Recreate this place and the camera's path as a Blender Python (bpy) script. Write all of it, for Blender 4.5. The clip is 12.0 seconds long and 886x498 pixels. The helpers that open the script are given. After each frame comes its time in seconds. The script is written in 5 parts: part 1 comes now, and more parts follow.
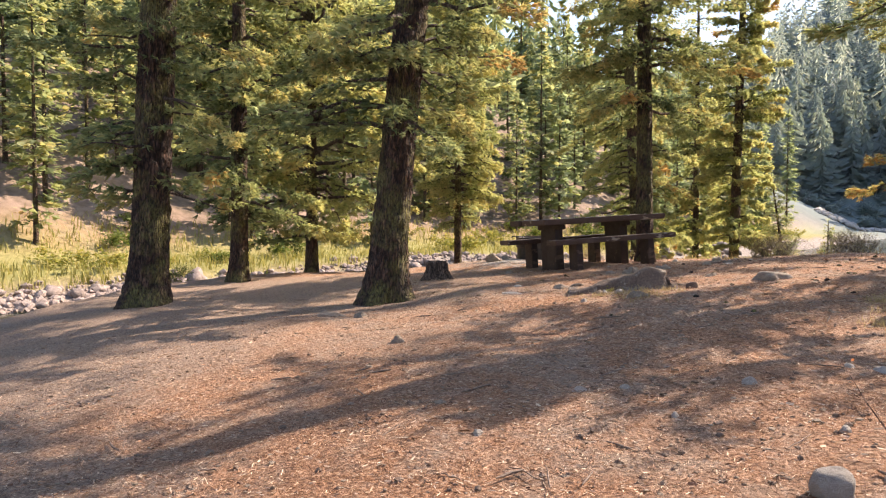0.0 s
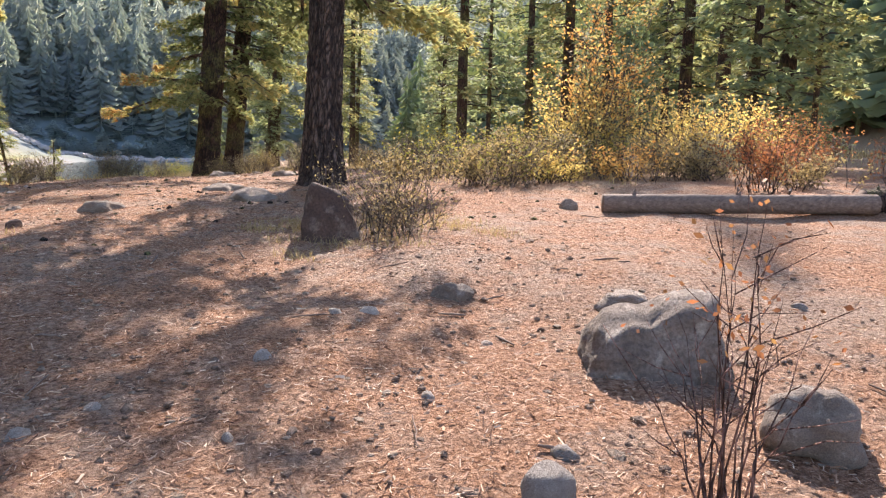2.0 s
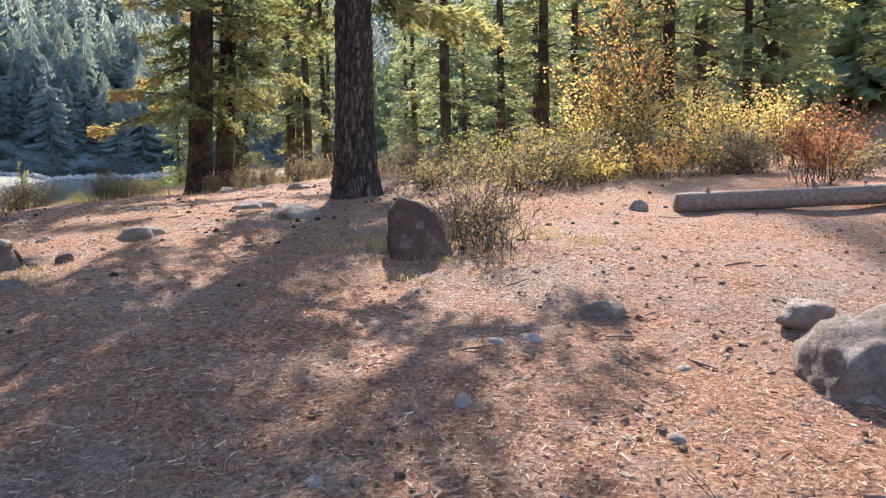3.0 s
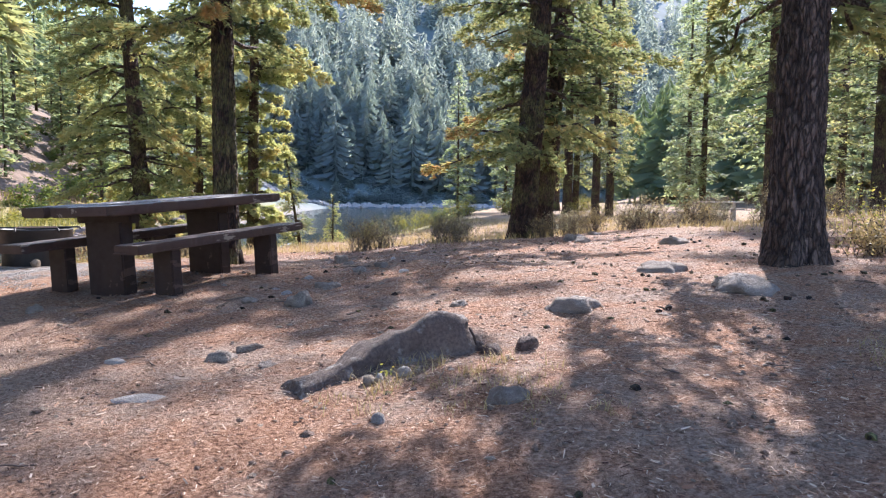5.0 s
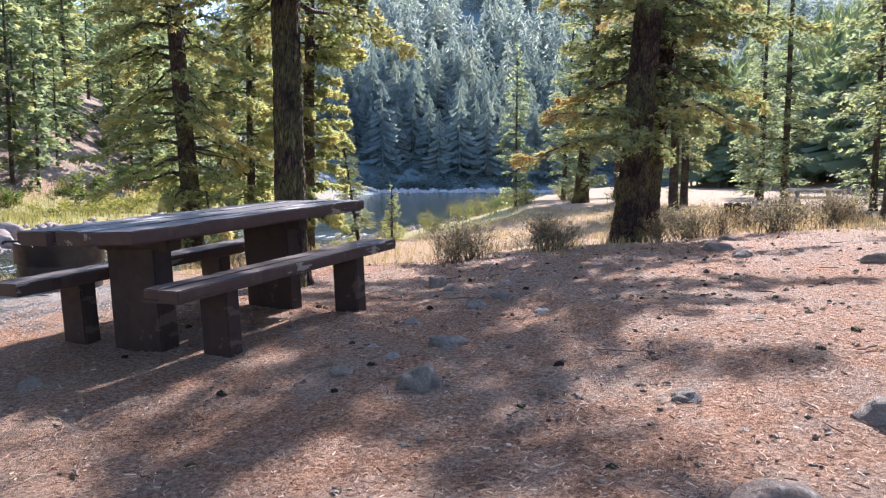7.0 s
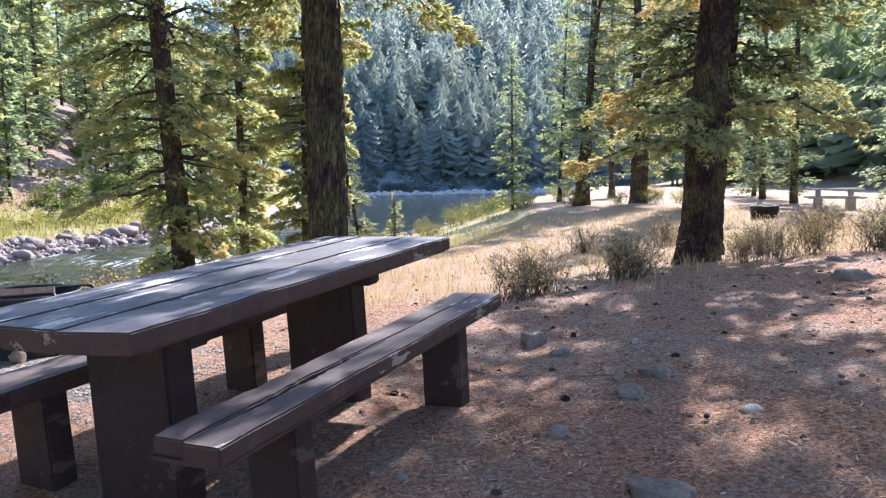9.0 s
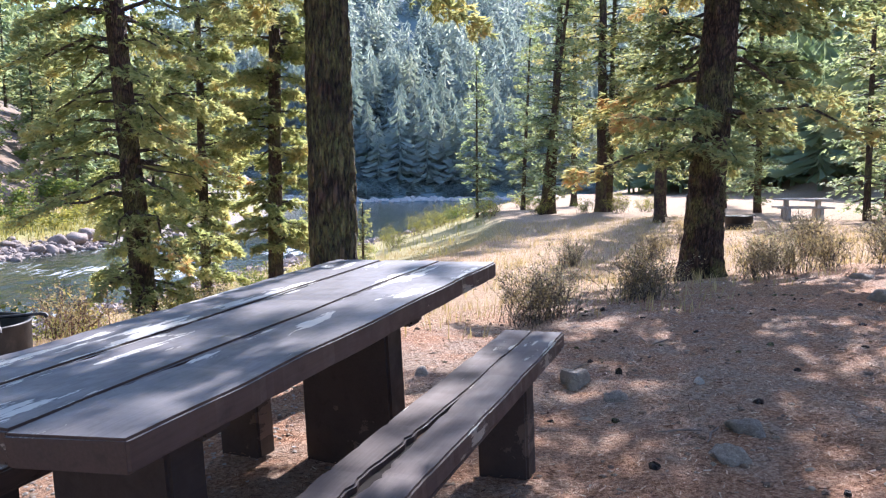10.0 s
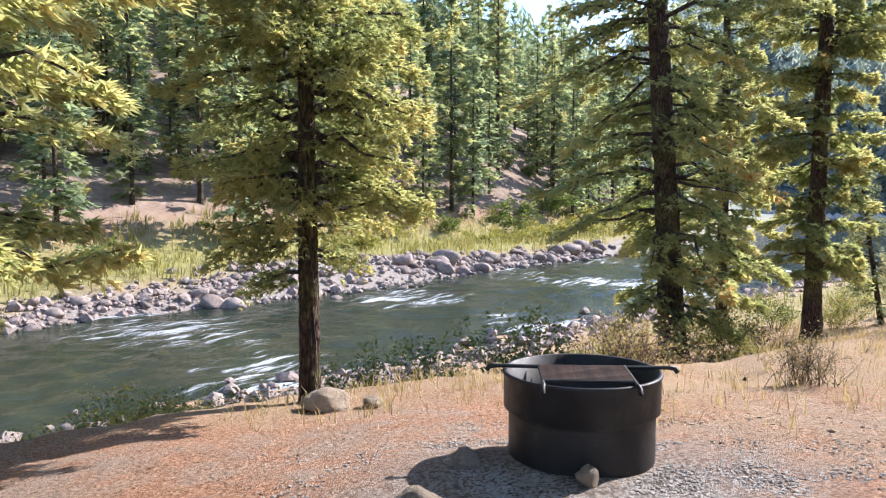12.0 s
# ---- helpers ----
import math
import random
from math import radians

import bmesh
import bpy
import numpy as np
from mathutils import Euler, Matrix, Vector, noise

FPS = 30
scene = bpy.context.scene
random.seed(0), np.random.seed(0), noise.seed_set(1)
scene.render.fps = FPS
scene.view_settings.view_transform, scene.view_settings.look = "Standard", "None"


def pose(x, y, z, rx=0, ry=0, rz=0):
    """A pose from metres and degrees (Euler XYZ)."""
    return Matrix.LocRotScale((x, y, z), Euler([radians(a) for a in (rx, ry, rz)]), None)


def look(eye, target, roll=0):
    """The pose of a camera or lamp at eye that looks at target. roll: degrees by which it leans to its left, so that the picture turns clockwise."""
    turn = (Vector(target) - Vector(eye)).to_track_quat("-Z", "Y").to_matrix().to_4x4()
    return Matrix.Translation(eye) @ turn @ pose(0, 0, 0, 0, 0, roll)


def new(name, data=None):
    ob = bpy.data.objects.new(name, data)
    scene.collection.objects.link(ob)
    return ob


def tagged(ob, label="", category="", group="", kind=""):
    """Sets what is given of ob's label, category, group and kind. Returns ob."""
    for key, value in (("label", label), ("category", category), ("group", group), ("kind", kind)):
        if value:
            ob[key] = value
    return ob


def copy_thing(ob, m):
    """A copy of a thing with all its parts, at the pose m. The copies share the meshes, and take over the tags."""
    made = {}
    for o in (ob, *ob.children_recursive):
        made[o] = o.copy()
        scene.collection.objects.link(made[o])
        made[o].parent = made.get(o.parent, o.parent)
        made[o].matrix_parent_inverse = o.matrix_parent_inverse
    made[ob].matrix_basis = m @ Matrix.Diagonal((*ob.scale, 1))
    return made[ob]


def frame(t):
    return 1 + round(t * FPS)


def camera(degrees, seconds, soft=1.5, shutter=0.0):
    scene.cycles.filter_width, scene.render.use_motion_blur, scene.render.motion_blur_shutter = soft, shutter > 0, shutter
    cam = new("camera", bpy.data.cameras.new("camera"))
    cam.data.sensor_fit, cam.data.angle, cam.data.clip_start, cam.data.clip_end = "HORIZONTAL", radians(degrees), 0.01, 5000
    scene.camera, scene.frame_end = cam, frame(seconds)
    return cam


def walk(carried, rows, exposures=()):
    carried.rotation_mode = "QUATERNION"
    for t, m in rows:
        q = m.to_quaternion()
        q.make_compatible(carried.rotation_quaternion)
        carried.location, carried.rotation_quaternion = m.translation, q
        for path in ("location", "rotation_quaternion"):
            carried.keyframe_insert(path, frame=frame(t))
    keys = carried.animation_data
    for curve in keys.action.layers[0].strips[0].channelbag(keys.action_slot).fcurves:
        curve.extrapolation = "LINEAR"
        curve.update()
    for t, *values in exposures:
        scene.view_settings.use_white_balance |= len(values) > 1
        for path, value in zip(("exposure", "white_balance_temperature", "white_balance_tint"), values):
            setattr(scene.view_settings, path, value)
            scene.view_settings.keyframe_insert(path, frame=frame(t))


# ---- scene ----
cam = camera(61.5, 12.0, soft=1.2)
PATH = [
    (0, (1.761, -1.411, 0.694), (0.801, 0.342, 0.617), 0.08),
    (0.5, (1.319, -1.089, 0.656), (0.702, 0.810, 0.547), -0.57),
    (1, (1.007, -0.670, 0.648), (0.830, 1.315, 0.479), -0.46),
    (1.5, (0.722, -0.264, 0.640), (1.098, 1.688, 0.429), 0.29),
    (2, (0.493, 0.072, 0.638), (1.441, 1.815, 0.385), 1.47),
    (2.5, (0.199, 0.480, 0.619), (1.356, 2.088, 0.347), 2.12),
    (3, (-0.129, 0.869, 0.670), (0.907, 2.562, 0.424), -1.17),
    (3.5, (-0.386, 1.340, 0.669), (0.387, 3.174, 0.479), -1.78),
    (5.5, (-1.133, 3.381, 0.918), (-0.713, 5.330, 0.760), 0.44),
    (6, (-1.161, 3.962, 0.979), (-0.781, 5.914, 0.773), 0.28),
    (6.5, (-1.256, 4.504, 0.995), (-0.947, 6.471, 0.807), 0.25),
    (8.5, (-1.678, 6.560, 1.119), (-1.305, 8.514, 0.914), -0.51),
    (9, (-1.867, 7.014, 1.171), (-1.498, 8.971, 0.983), -0.81),
    (9.5, (-1.976, 7.495, 1.208), (-1.561, 9.446, 1.054), -1.16),
    (10, (-2.148, 7.899, 1.204), (-1.663, 9.832, 1.033), -0.43),
    (10.5, (-2.383, 8.293, 1.218), (-2.060, 10.257, 1.020), -0.76),
    (11, (-2.684, 8.776, 1.228), (-2.685, 10.767, 1.034), -0.38),
    (11.5, (-3.015, 8.997, 1.243), (-3.291, 10.972, 1.092), 0.69),
    (12, (-3.290, 9.228, 1.262), (-4.008, 11.090, 1.134), -0.14),
]
EXPOSURES = [(0, 1.25, 7200, 20), (1.0, 1.33, 6700, 22), (2.5, 1.33, 6600, 21), (3.5, 1.4, 5900, 19), (6.5, 1.34, 5650, 20), (9.5, 1.52, 5500, 20), (10.5, 1.5, 5650, 18), (11.2, 1.24, 6100, 17), (12, 1.26, 5750, 16)]
walk(cam, [(t, look(eye, target, roll)) for t, eye, target, roll in PATH], EXPOSURES)

# ---- light ----
SUN_AZ, SUN_EL = radians(34.5), radians(37)
world = bpy.data.worlds.new("world")
scene.world = world
world.use_nodes = True
sky = world.node_tree.nodes.new("ShaderNodeTexSky")
sky.sky_type, sky.sun_disc = "NISHITA", False
sky.sun_elevation, sky.sun_rotation = SUN_EL, SUN_AZ
sky.air_density, sky.dust_density, sky.ozone_density = 1.0, 0.5, 2.0
world.node_tree.links.new(sky.outputs[0], world.node_tree.nodes["Background"].inputs[0])
world.node_tree.nodes["Background"].inputs[1].default_value = 0.15
sun_data = bpy.data.lights.new("sun", "SUN")
sun_data.energy, sun_data.angle, sun_data.color = 5.0, radians(0.6), (1.0, 0.92, 0.8)
sun_at = Vector((math.sin(SUN_AZ) * math.cos(SUN_EL), math.cos(SUN_AZ) * math.cos(SUN_EL), math.sin(SUN_EL)))
sun = new("sun", sun_data)
sun.matrix_world = look(sun_at * 60, (0, 0, 0))


# ---- materials ----
def material(name):
    m = bpy.data.materials.new(name)
    m.use_nodes = True
    t = m.node_tree
    return m, t, t.nodes["Principled BSDF"]


def node(t, kind, **sets):
    n = t.nodes.new(kind)
    for k, v in sets.items():
        if k in ("scale", "detail", "roughness", "distortion", "randomness"):
            n.inputs[k.capitalize()].default_value = v
        elif k == "operation":
            n.operation = v
        elif k == "feature":
            n.feature = v
        elif k == "attribute_name":
            n.attribute_name = v
        elif k == "blend_type":
            n.blend_type = v
        elif k == "data_type":
            n.data_type = v
    return n


def ramp(t, source, stops):
    n = t.nodes.new("ShaderNodeValToRGB")
    e = n.color_ramp.elements
    while len(e) < len(stops):
        e.new(0.5)
    for k, (p, c) in zip(e, stops):
        k.position, k.color = p, (*c, 1) if len(c) == 3 else c
    t.links.new(source, n.inputs[0])
    return n.outputs[0]


def mixed(t, fac, a, b, how="MIX"):
    n = t.nodes.new("ShaderNodeMix")
    n.data_type, n.blend_type = "RGBA", how
    for value, k in ((fac, 0), (a, 6), (b, 7)):
        if isinstance(value, (int, float)):
            n.inputs[k].default_value = value
        elif isinstance(value, tuple):
            n.inputs[k].default_value = (*value, 1)
        else:
            t.links.new(value, n.inputs[k])
    return n.outputs[2]


def coords(t, stretch=(1, 1, 1), which="Object"):
    c = t.nodes.new("ShaderNodeTexCoord")
    m = t.nodes.new("ShaderNodeMapping")
    m.inputs["Scale"].default_value = stretch
    t.links.new(c.outputs[which], m.inputs[0])
    return m.outputs[0]


def noise_tex(t, vec, scale, detail=5, rough=0.6):
    n = node(t, "ShaderNodeTexNoise", scale=scale, detail=detail, roughness=rough)
    t.links.new(vec, n.inputs["Vector"])
    return n.outputs["Fac"]


def voronoi(t, vec, scale, feature="F1"):
    n = node(t, "ShaderNodeTexVoronoi", scale=scale)
    n.feature = feature
    t.links.new(vec, n.inputs["Vector"])
    return n


def bump(t, bsdf, height, strength, distance):
    n = t.nodes.new("ShaderNodeBump")
    n.inputs["Strength"].default_value, n.inputs["Distance"].default_value = strength, distance
    t.links.new(height, n.inputs["Height"])
    t.links.new(n.outputs[0], bsdf.inputs["Normal"])
    return n


def attribute(t, name):
    n = t.nodes.new("ShaderNodeAttribute")
    n.attribute_name = name
    return n


def bark_material(name, dark, light, moss=None):
    m, t, b = material(name)
    v = coords(t, (1, 1, 0.2))
    wob = t.nodes.new("ShaderNodeTexNoise")
    wob.inputs["Scale"].default_value, wob.inputs["Detail"].default_value = 14, 4
    t.links.new(v, wob.inputs["Vector"])
    v = mixed(t, 0.09, v, wob.outputs["Color"], "ADD")
    cells = voronoi(t, v, 24, "DISTANCE_TO_EDGE")
    fine = noise_tex(t, coords(t, (1, 1, 0.3)), 60)
    big = noise_tex(t, coords(t), 2.2, 3)
    col = ramp(t, fine, [(0.3, dark), (0.7, light)])
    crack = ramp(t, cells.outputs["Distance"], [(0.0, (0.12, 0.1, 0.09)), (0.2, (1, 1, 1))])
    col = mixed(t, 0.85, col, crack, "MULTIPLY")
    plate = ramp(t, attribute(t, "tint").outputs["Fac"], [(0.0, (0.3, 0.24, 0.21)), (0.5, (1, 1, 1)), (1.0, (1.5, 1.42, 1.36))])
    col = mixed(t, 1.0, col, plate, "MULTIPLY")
    if moss:
        where = ramp(t, big, [(0.45, (0, 0, 0)), (0.6, (1, 1, 1))])
        col = mixed(t, mixed(t, 1.0, where, ramp(t, fine, [(0.35, (0, 0, 0)), (0.6, (0.9, 0.9, 0.9))]), "MULTIPLY"), col, moss)
    t.links.new(col, b.inputs["Base Color"])
    b.inputs["Roughness"].default_value = 0.9
    h = mixed(t, 0.35, ramp(t, cells.outputs["Distance"], [(0, (0, 0, 0)), (0.22, (1, 1, 1))]), fine)
    bump(t, b, h, 1.0, 0.07)
    return m


def leaf_material(name, stops, through_light=0.45, tint_scale=1.0):
    m, t, b = material(name)
    col = ramp(t, attribute(t, "tint").outputs["Fac"], stops)
    t.links.new(col, b.inputs["Base Color"])
    b.inputs["Roughness"].default_value = 0.65
    b.inputs["Specular IOR Level"].default_value = 0.25
    tr = t.nodes.new("ShaderNodeBsdfTranslucent")
    warm = mixed(t, 1.0, col, (1.16, 1.1, 0.84), "MULTIPLY")
    t.links.new(warm, tr.inputs[0])
    mx = t.nodes.new("ShaderNodeMixShader")
    mx.inputs[0].default_value = through_light
    t.links.new(b.outputs[0], mx.inputs[1])
    t.links.new(tr.outputs[0], mx.inputs[2])
    t.links.new(mx.outputs[0], t.nodes["Material Output"].inputs["Surface"])
    return m


def stone_material(name, dark, light, lichen=(0.42, 0.42, 0.36)):
    m, t, b = material(name)
    v = coords(t)
    rnd = t.nodes.new("ShaderNodeObjectInfo").outputs["Random"]
    col = ramp(t, noise_tex(t, v, 3.5, 8, 0.7), [(0.3, dark), (0.72, light)])
    col = mixed(t, ramp(t, noise_tex(t, v, 9, 6), [(0.55, (0, 0, 0)), (0.66, (0.6, 0.6, 0.6))]), col, lichen)
    col = mixed(t, ramp(t, noise_tex(t, v, 60, 3), [(0.35, (0.5, 0.5, 0.5)), (0.6, (0, 0, 0))]), col, tuple(0.5 * k for k in dark))
    hsv = t.nodes.new("ShaderNodeHueSaturation")
    val = t.nodes.new("ShaderNodeMapRange")
    val.inputs["To Min"].default_value, val.inputs["To Max"].default_value = 0.75, 1.25
    t.links.new(rnd, val.inputs["Value"])
    t.links.new(val.outputs[0], hsv.inputs["Value"])
    t.links.new(col, hsv.inputs["Color"])
    t.links.new(hsv.outputs[0], b.inputs["Base Color"])
    b.inputs["Roughness"].default_value = 0.88
    bump(t, b, mixed(t, 0.5, noise_tex(t, v, 7, 8, 0.75), noise_tex(t, v, 26, 8, 0.75)), 0.9, 0.05)
    return m


def paint_material(name, base, worn, amount, rough=0.45):
    """Brown-grey board paint, scuffed and flaked along the grain."""
    m, t, b = material(name)
    v = coords(t, (1, 0.22, 1))
    grain = noise_tex(t, coords(t, (14, 0.6, 14)), 9, 6)
    flake = noise_tex(t, v, 8.5, 8, 0.66)
    place = noise_tex(t, coords(t, (1, 0.5, 1)), 2.4, 3)
    col = mixed(t, ramp(t, grain, [(0.35, (0, 0, 0)), (0.7, (1, 1, 1))]), base, tuple(0.72 * k for k in base))
    col = mixed(t, ramp(t, noise_tex(t, coords(t), 5, 5), [(0.45, (0, 0, 0)), (0.75, (0.5, 0.5, 0.5))]), col, tuple(1.3 * k for k in base))
    col = mixed(t, ramp(t, noise_tex(t, coords(t, (1, 0.35, 1)), 28, 6), [(0.58, (0, 0, 0)), (0.68, (0.6, 0.6, 0.6))]), col, tuple(0.55 * k for k in base))
    # paint goes first along the rims of a board
    gen = t.nodes.new("ShaderNodeTexCoord")
    split = t.nodes.new("ShaderNodeSeparateXYZ")
    t.links.new(gen.outputs["Generated"], split.inputs[0])
    rim = ramp(t, split.outputs[0], [(0.0, (1.1, 1.1, 1.1)), (0.14, (0.98, 0.98, 0.98)), (0.8, (0.99, 0.99, 0.99)), (1.0, (1.12, 1.12, 1.12))])
    where = mixed(t, 1.0, ramp(t, place, [(0.36, (0.78, 0.78, 0.78)), (0.6, (1.1, 1.1, 1.1))]), rim, "MULTIPLY")
    sel = t.nodes.new("ShaderNodeMath")
    sel.operation = "MULTIPLY"
    t.links.new(flake, sel.inputs[0])
    t.links.new(where, sel.inputs[1])
    mask = ramp(t, sel.outputs[0], [(amount, (0, 0, 0)), (amount + 0.012, (1, 1, 1))])
    halo = ramp(t, sel.outputs[0], [(amount - 0.03, (0, 0, 0)), (amount - 0.004, (0.55, 0.55, 0.55))])
    col = mixed(t, halo, col, tuple(0.5 * k for k in base))
    col = mixed(t, mask, col, worn)
    t.links.new(col, b.inputs["Base Color"])
    b.inputs["Specular IOR Level"].default_value = 0.4
    r = ramp(t, noise_tex(t, coords(t), 12, 5), [(0.3, (rough - 0.1,) * 3), (0.7, (rough + 0.2,) * 3)])
    t.links.new(r, b.inputs["Roughness"])
    bump(t, b, mixed(t, 0.5, grain, mask), 0.35, 0.004)
    return m


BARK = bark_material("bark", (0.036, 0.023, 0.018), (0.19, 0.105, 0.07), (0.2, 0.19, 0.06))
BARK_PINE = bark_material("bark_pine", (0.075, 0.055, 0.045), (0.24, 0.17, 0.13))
TWIG = bark_material("twig_bark", (0.075, 0.054, 0.042), (0.22, 0.155, 0.12))
DRY_TWIG = bark_material("dry_twig_bark", (0.16, 0.12, 0.085), (0.36, 0.29, 0.22))
RED_TWIG = bark_material("red_twig_bark", (0.2, 0.1, 0.08), (0.4, 0.24, 0.19))
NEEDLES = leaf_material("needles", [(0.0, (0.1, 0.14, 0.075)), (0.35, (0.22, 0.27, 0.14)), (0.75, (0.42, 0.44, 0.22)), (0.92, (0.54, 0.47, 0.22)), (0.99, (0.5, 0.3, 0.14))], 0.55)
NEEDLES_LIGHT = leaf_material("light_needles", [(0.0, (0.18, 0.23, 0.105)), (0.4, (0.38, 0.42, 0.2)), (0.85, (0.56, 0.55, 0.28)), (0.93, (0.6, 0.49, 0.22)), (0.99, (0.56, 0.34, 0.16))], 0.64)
# Both far needle sets are paler and bluer: distance haze put into the colour.
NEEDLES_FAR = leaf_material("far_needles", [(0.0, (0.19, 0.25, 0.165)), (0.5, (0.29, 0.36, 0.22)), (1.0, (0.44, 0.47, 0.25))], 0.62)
NEEDLES_HAZED = leaf_material("hazed_distant_needles", [(0.0, (0.3, 0.35, 0.37)), (0.5, (0.37, 0.43, 0.43)), (1.0, (0.46, 0.5, 0.47))], 0.65)
YELLOW_LEAF = leaf_material("yellow_leaves", [(0.0, (0.34, 0.3, 0.14)), (0.4, (0.62, 0.52, 0.2)), (0.7, (0.68, 0.5, 0.19)), (1.0, (0.6, 0.34, 0.14))], 0.6)
ORANGE_LEAF = leaf_material("orange_leaves", [(0.0, (0.5, 0.4, 0.16)), (0.5, (0.7, 0.45, 0.17)), (1.0, (0.68, 0.3, 0.1))], 0.6)
RED_LEAF = leaf_material("red_leaves", [(0.0, (0.24, 0.14, 0.08)), (0.5, (0.38, 0.15, 0.08)), (1.0, (0.42, 0.25, 0.11))], 0.45)
SAGE_LEAF = leaf_material("sage_leaves", [(0.0, (0.24, 0.23, 0.15)), (0.5, (0.38, 0.35, 0.23)), (1.0, (0.5, 0.43, 0.3))], 0.45)
DRY_LEAF = leaf_material("dry_leaves", [(0.0, (0.2, 0.16, 0.09)), (0.5, (0.34, 0.27, 0.15)), (1.0, (0.48, 0.39, 0.2))], 0.45)
GREEN_LEAF = leaf_material("green_leaves", [(0.0, (0.07, 0.11, 0.035)), (0.5, (0.14, 0.19, 0.05)), (1.0, (0.27, 0.27, 0.08))], 0.45)
WILLOW_LEAF = leaf_material("willow_leaves", [(0.0, (0.16, 0.19, 0.05)), (0.5, (0.3, 0.3, 0.08)), (1.0, (0.45, 0.37, 0.1))], 0.45)
DRY_GRASS = leaf_material("dry_grass", [(0.0, (0.3, 0.22, 0.11)), (0.6, (0.46, 0.36, 0.18)), (1.0, (0.58, 0.47, 0.27))], 0.4)
GREEN_GRASS = leaf_material("green_grass", [(0.0, (0.17, 0.18, 0.05)), (0.5, (0.31, 0.29, 0.09)), (1.0, (0.48, 0.4, 0.18))], 0.4)
LITTER = leaf_material("litter", [(0.0, (0.1, 0.045, 0.028)), (0.45, (0.36, 0.185, 0.105)), (0.8, (0.56, 0.35, 0.22)), (1.0, (0.68, 0.53, 0.38))], 0.1)
STONE = stone_material("stone", (0.22, 0.175, 0.137), (0.46, 0.375, 0.3), (0.56, 0.51, 0.42))
STONE_BROWN = stone_material("brown_stone", (0.12, 0.078, 0.055), (0.29, 0.195, 0.135), (0.36, 0.27, 0.19))
STONE_DARK = stone_material("dark_brown_stone", (0.06, 0.038, 0.03), (0.2, 0.125, 0.09), (0.3, 0.235, 0.18))
STONE_RIDGE = stone_material("ridge_stone", (0.085, 0.055, 0.042), (0.27, 0.2, 0.155), (0.55, 0.5, 0.43))
STONE_GREY = stone_material("grey_granite", (0.1, 0.08, 0.064), (0.3, 0.24, 0.19), (0.5, 0.45, 0.37))
STONE_PALE = stone_material("pale_stone", (0.42, 0.365, 0.31), (0.64, 0.575, 0.51), (0.66, 0.61, 0.55))
STONE_TAN = stone_material("tan_stone", (0.3, 0.22, 0.15), (0.52, 0.41, 0.3), (0.56, 0.47, 0.36))
STONE_RIVER = stone_material("river_stone", (0.17, 0.128, 0.106), (0.43, 0.34, 0.288), (0.5, 0.41, 0.36))
# Tabletop base greyed and lifted for reflected sky; the pale flakes are wear.
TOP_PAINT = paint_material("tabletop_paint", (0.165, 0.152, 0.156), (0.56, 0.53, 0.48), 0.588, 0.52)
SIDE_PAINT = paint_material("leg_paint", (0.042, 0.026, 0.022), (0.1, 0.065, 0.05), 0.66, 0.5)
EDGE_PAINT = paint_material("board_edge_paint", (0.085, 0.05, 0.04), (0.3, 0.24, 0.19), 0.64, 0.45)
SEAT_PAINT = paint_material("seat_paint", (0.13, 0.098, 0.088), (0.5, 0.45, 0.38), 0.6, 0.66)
ROTTEN = paint_material("rotten_wood", (0.03, 0.02, 0.015), (0.16, 0.09, 0.05), 0.5, 0.9)

m_, t_, b_ = material("sooty_steel")
t_.links.new(ramp(t_, noise_tex(t_, coords(t_), 6, 6), [(0.3, (0.012, 0.011, 0.011)), (0.62, (0.03, 0.027, 0.026)), (0.8, (0.085, 0.07, 0.06))]), b_.inputs["Base Color"])
t_.links.new(ramp(t_, noise_tex(t_, coords(t_), 9, 5), [(0.3, (0.42,) * 3), (0.7, (0.65,) * 3)]), b_.inputs["Roughness"])
b_.inputs["Metallic"].default_value = 0.3
bump(t_, b_, noise_tex(t_, coords(t_), 40, 5), 0.25, 0.004)
STEEL = m_
m_, t_, b_ = material("rusty_steel")
t_.links.new(ramp(t_, noise_tex(t_, coords(t_), 30, 6), [(0.3, (0.045, 0.032, 0.026)), (0.7, (0.15, 0.085, 0.055))]), b_.inputs["Base Color"])
b_.inputs["Roughness"].default_value, b_.inputs["Metallic"].default_value = 0.6, 0.4
RUST = m_
m_, t_, b_ = material("weathered_log")
t_.links.new(ramp(t_, noise_tex(t_, coords(t_, (0.25, 6, 6)), 9, 7, 0.7), [(0.3, (0.09, 0.06, 0.045)), (0.55, (0.21, 0.148, 0.11)), (0.8, (0.36, 0.28, 0.215))]), b_.inputs["Base Color"])
b_.inputs["Roughness"].default_value = 0.85
bump(t_, b_, noise_tex(t_, coords(t_, (0.2, 8, 8)), 10, 6), 0.5, 0.01)
LOGWOOD = m_


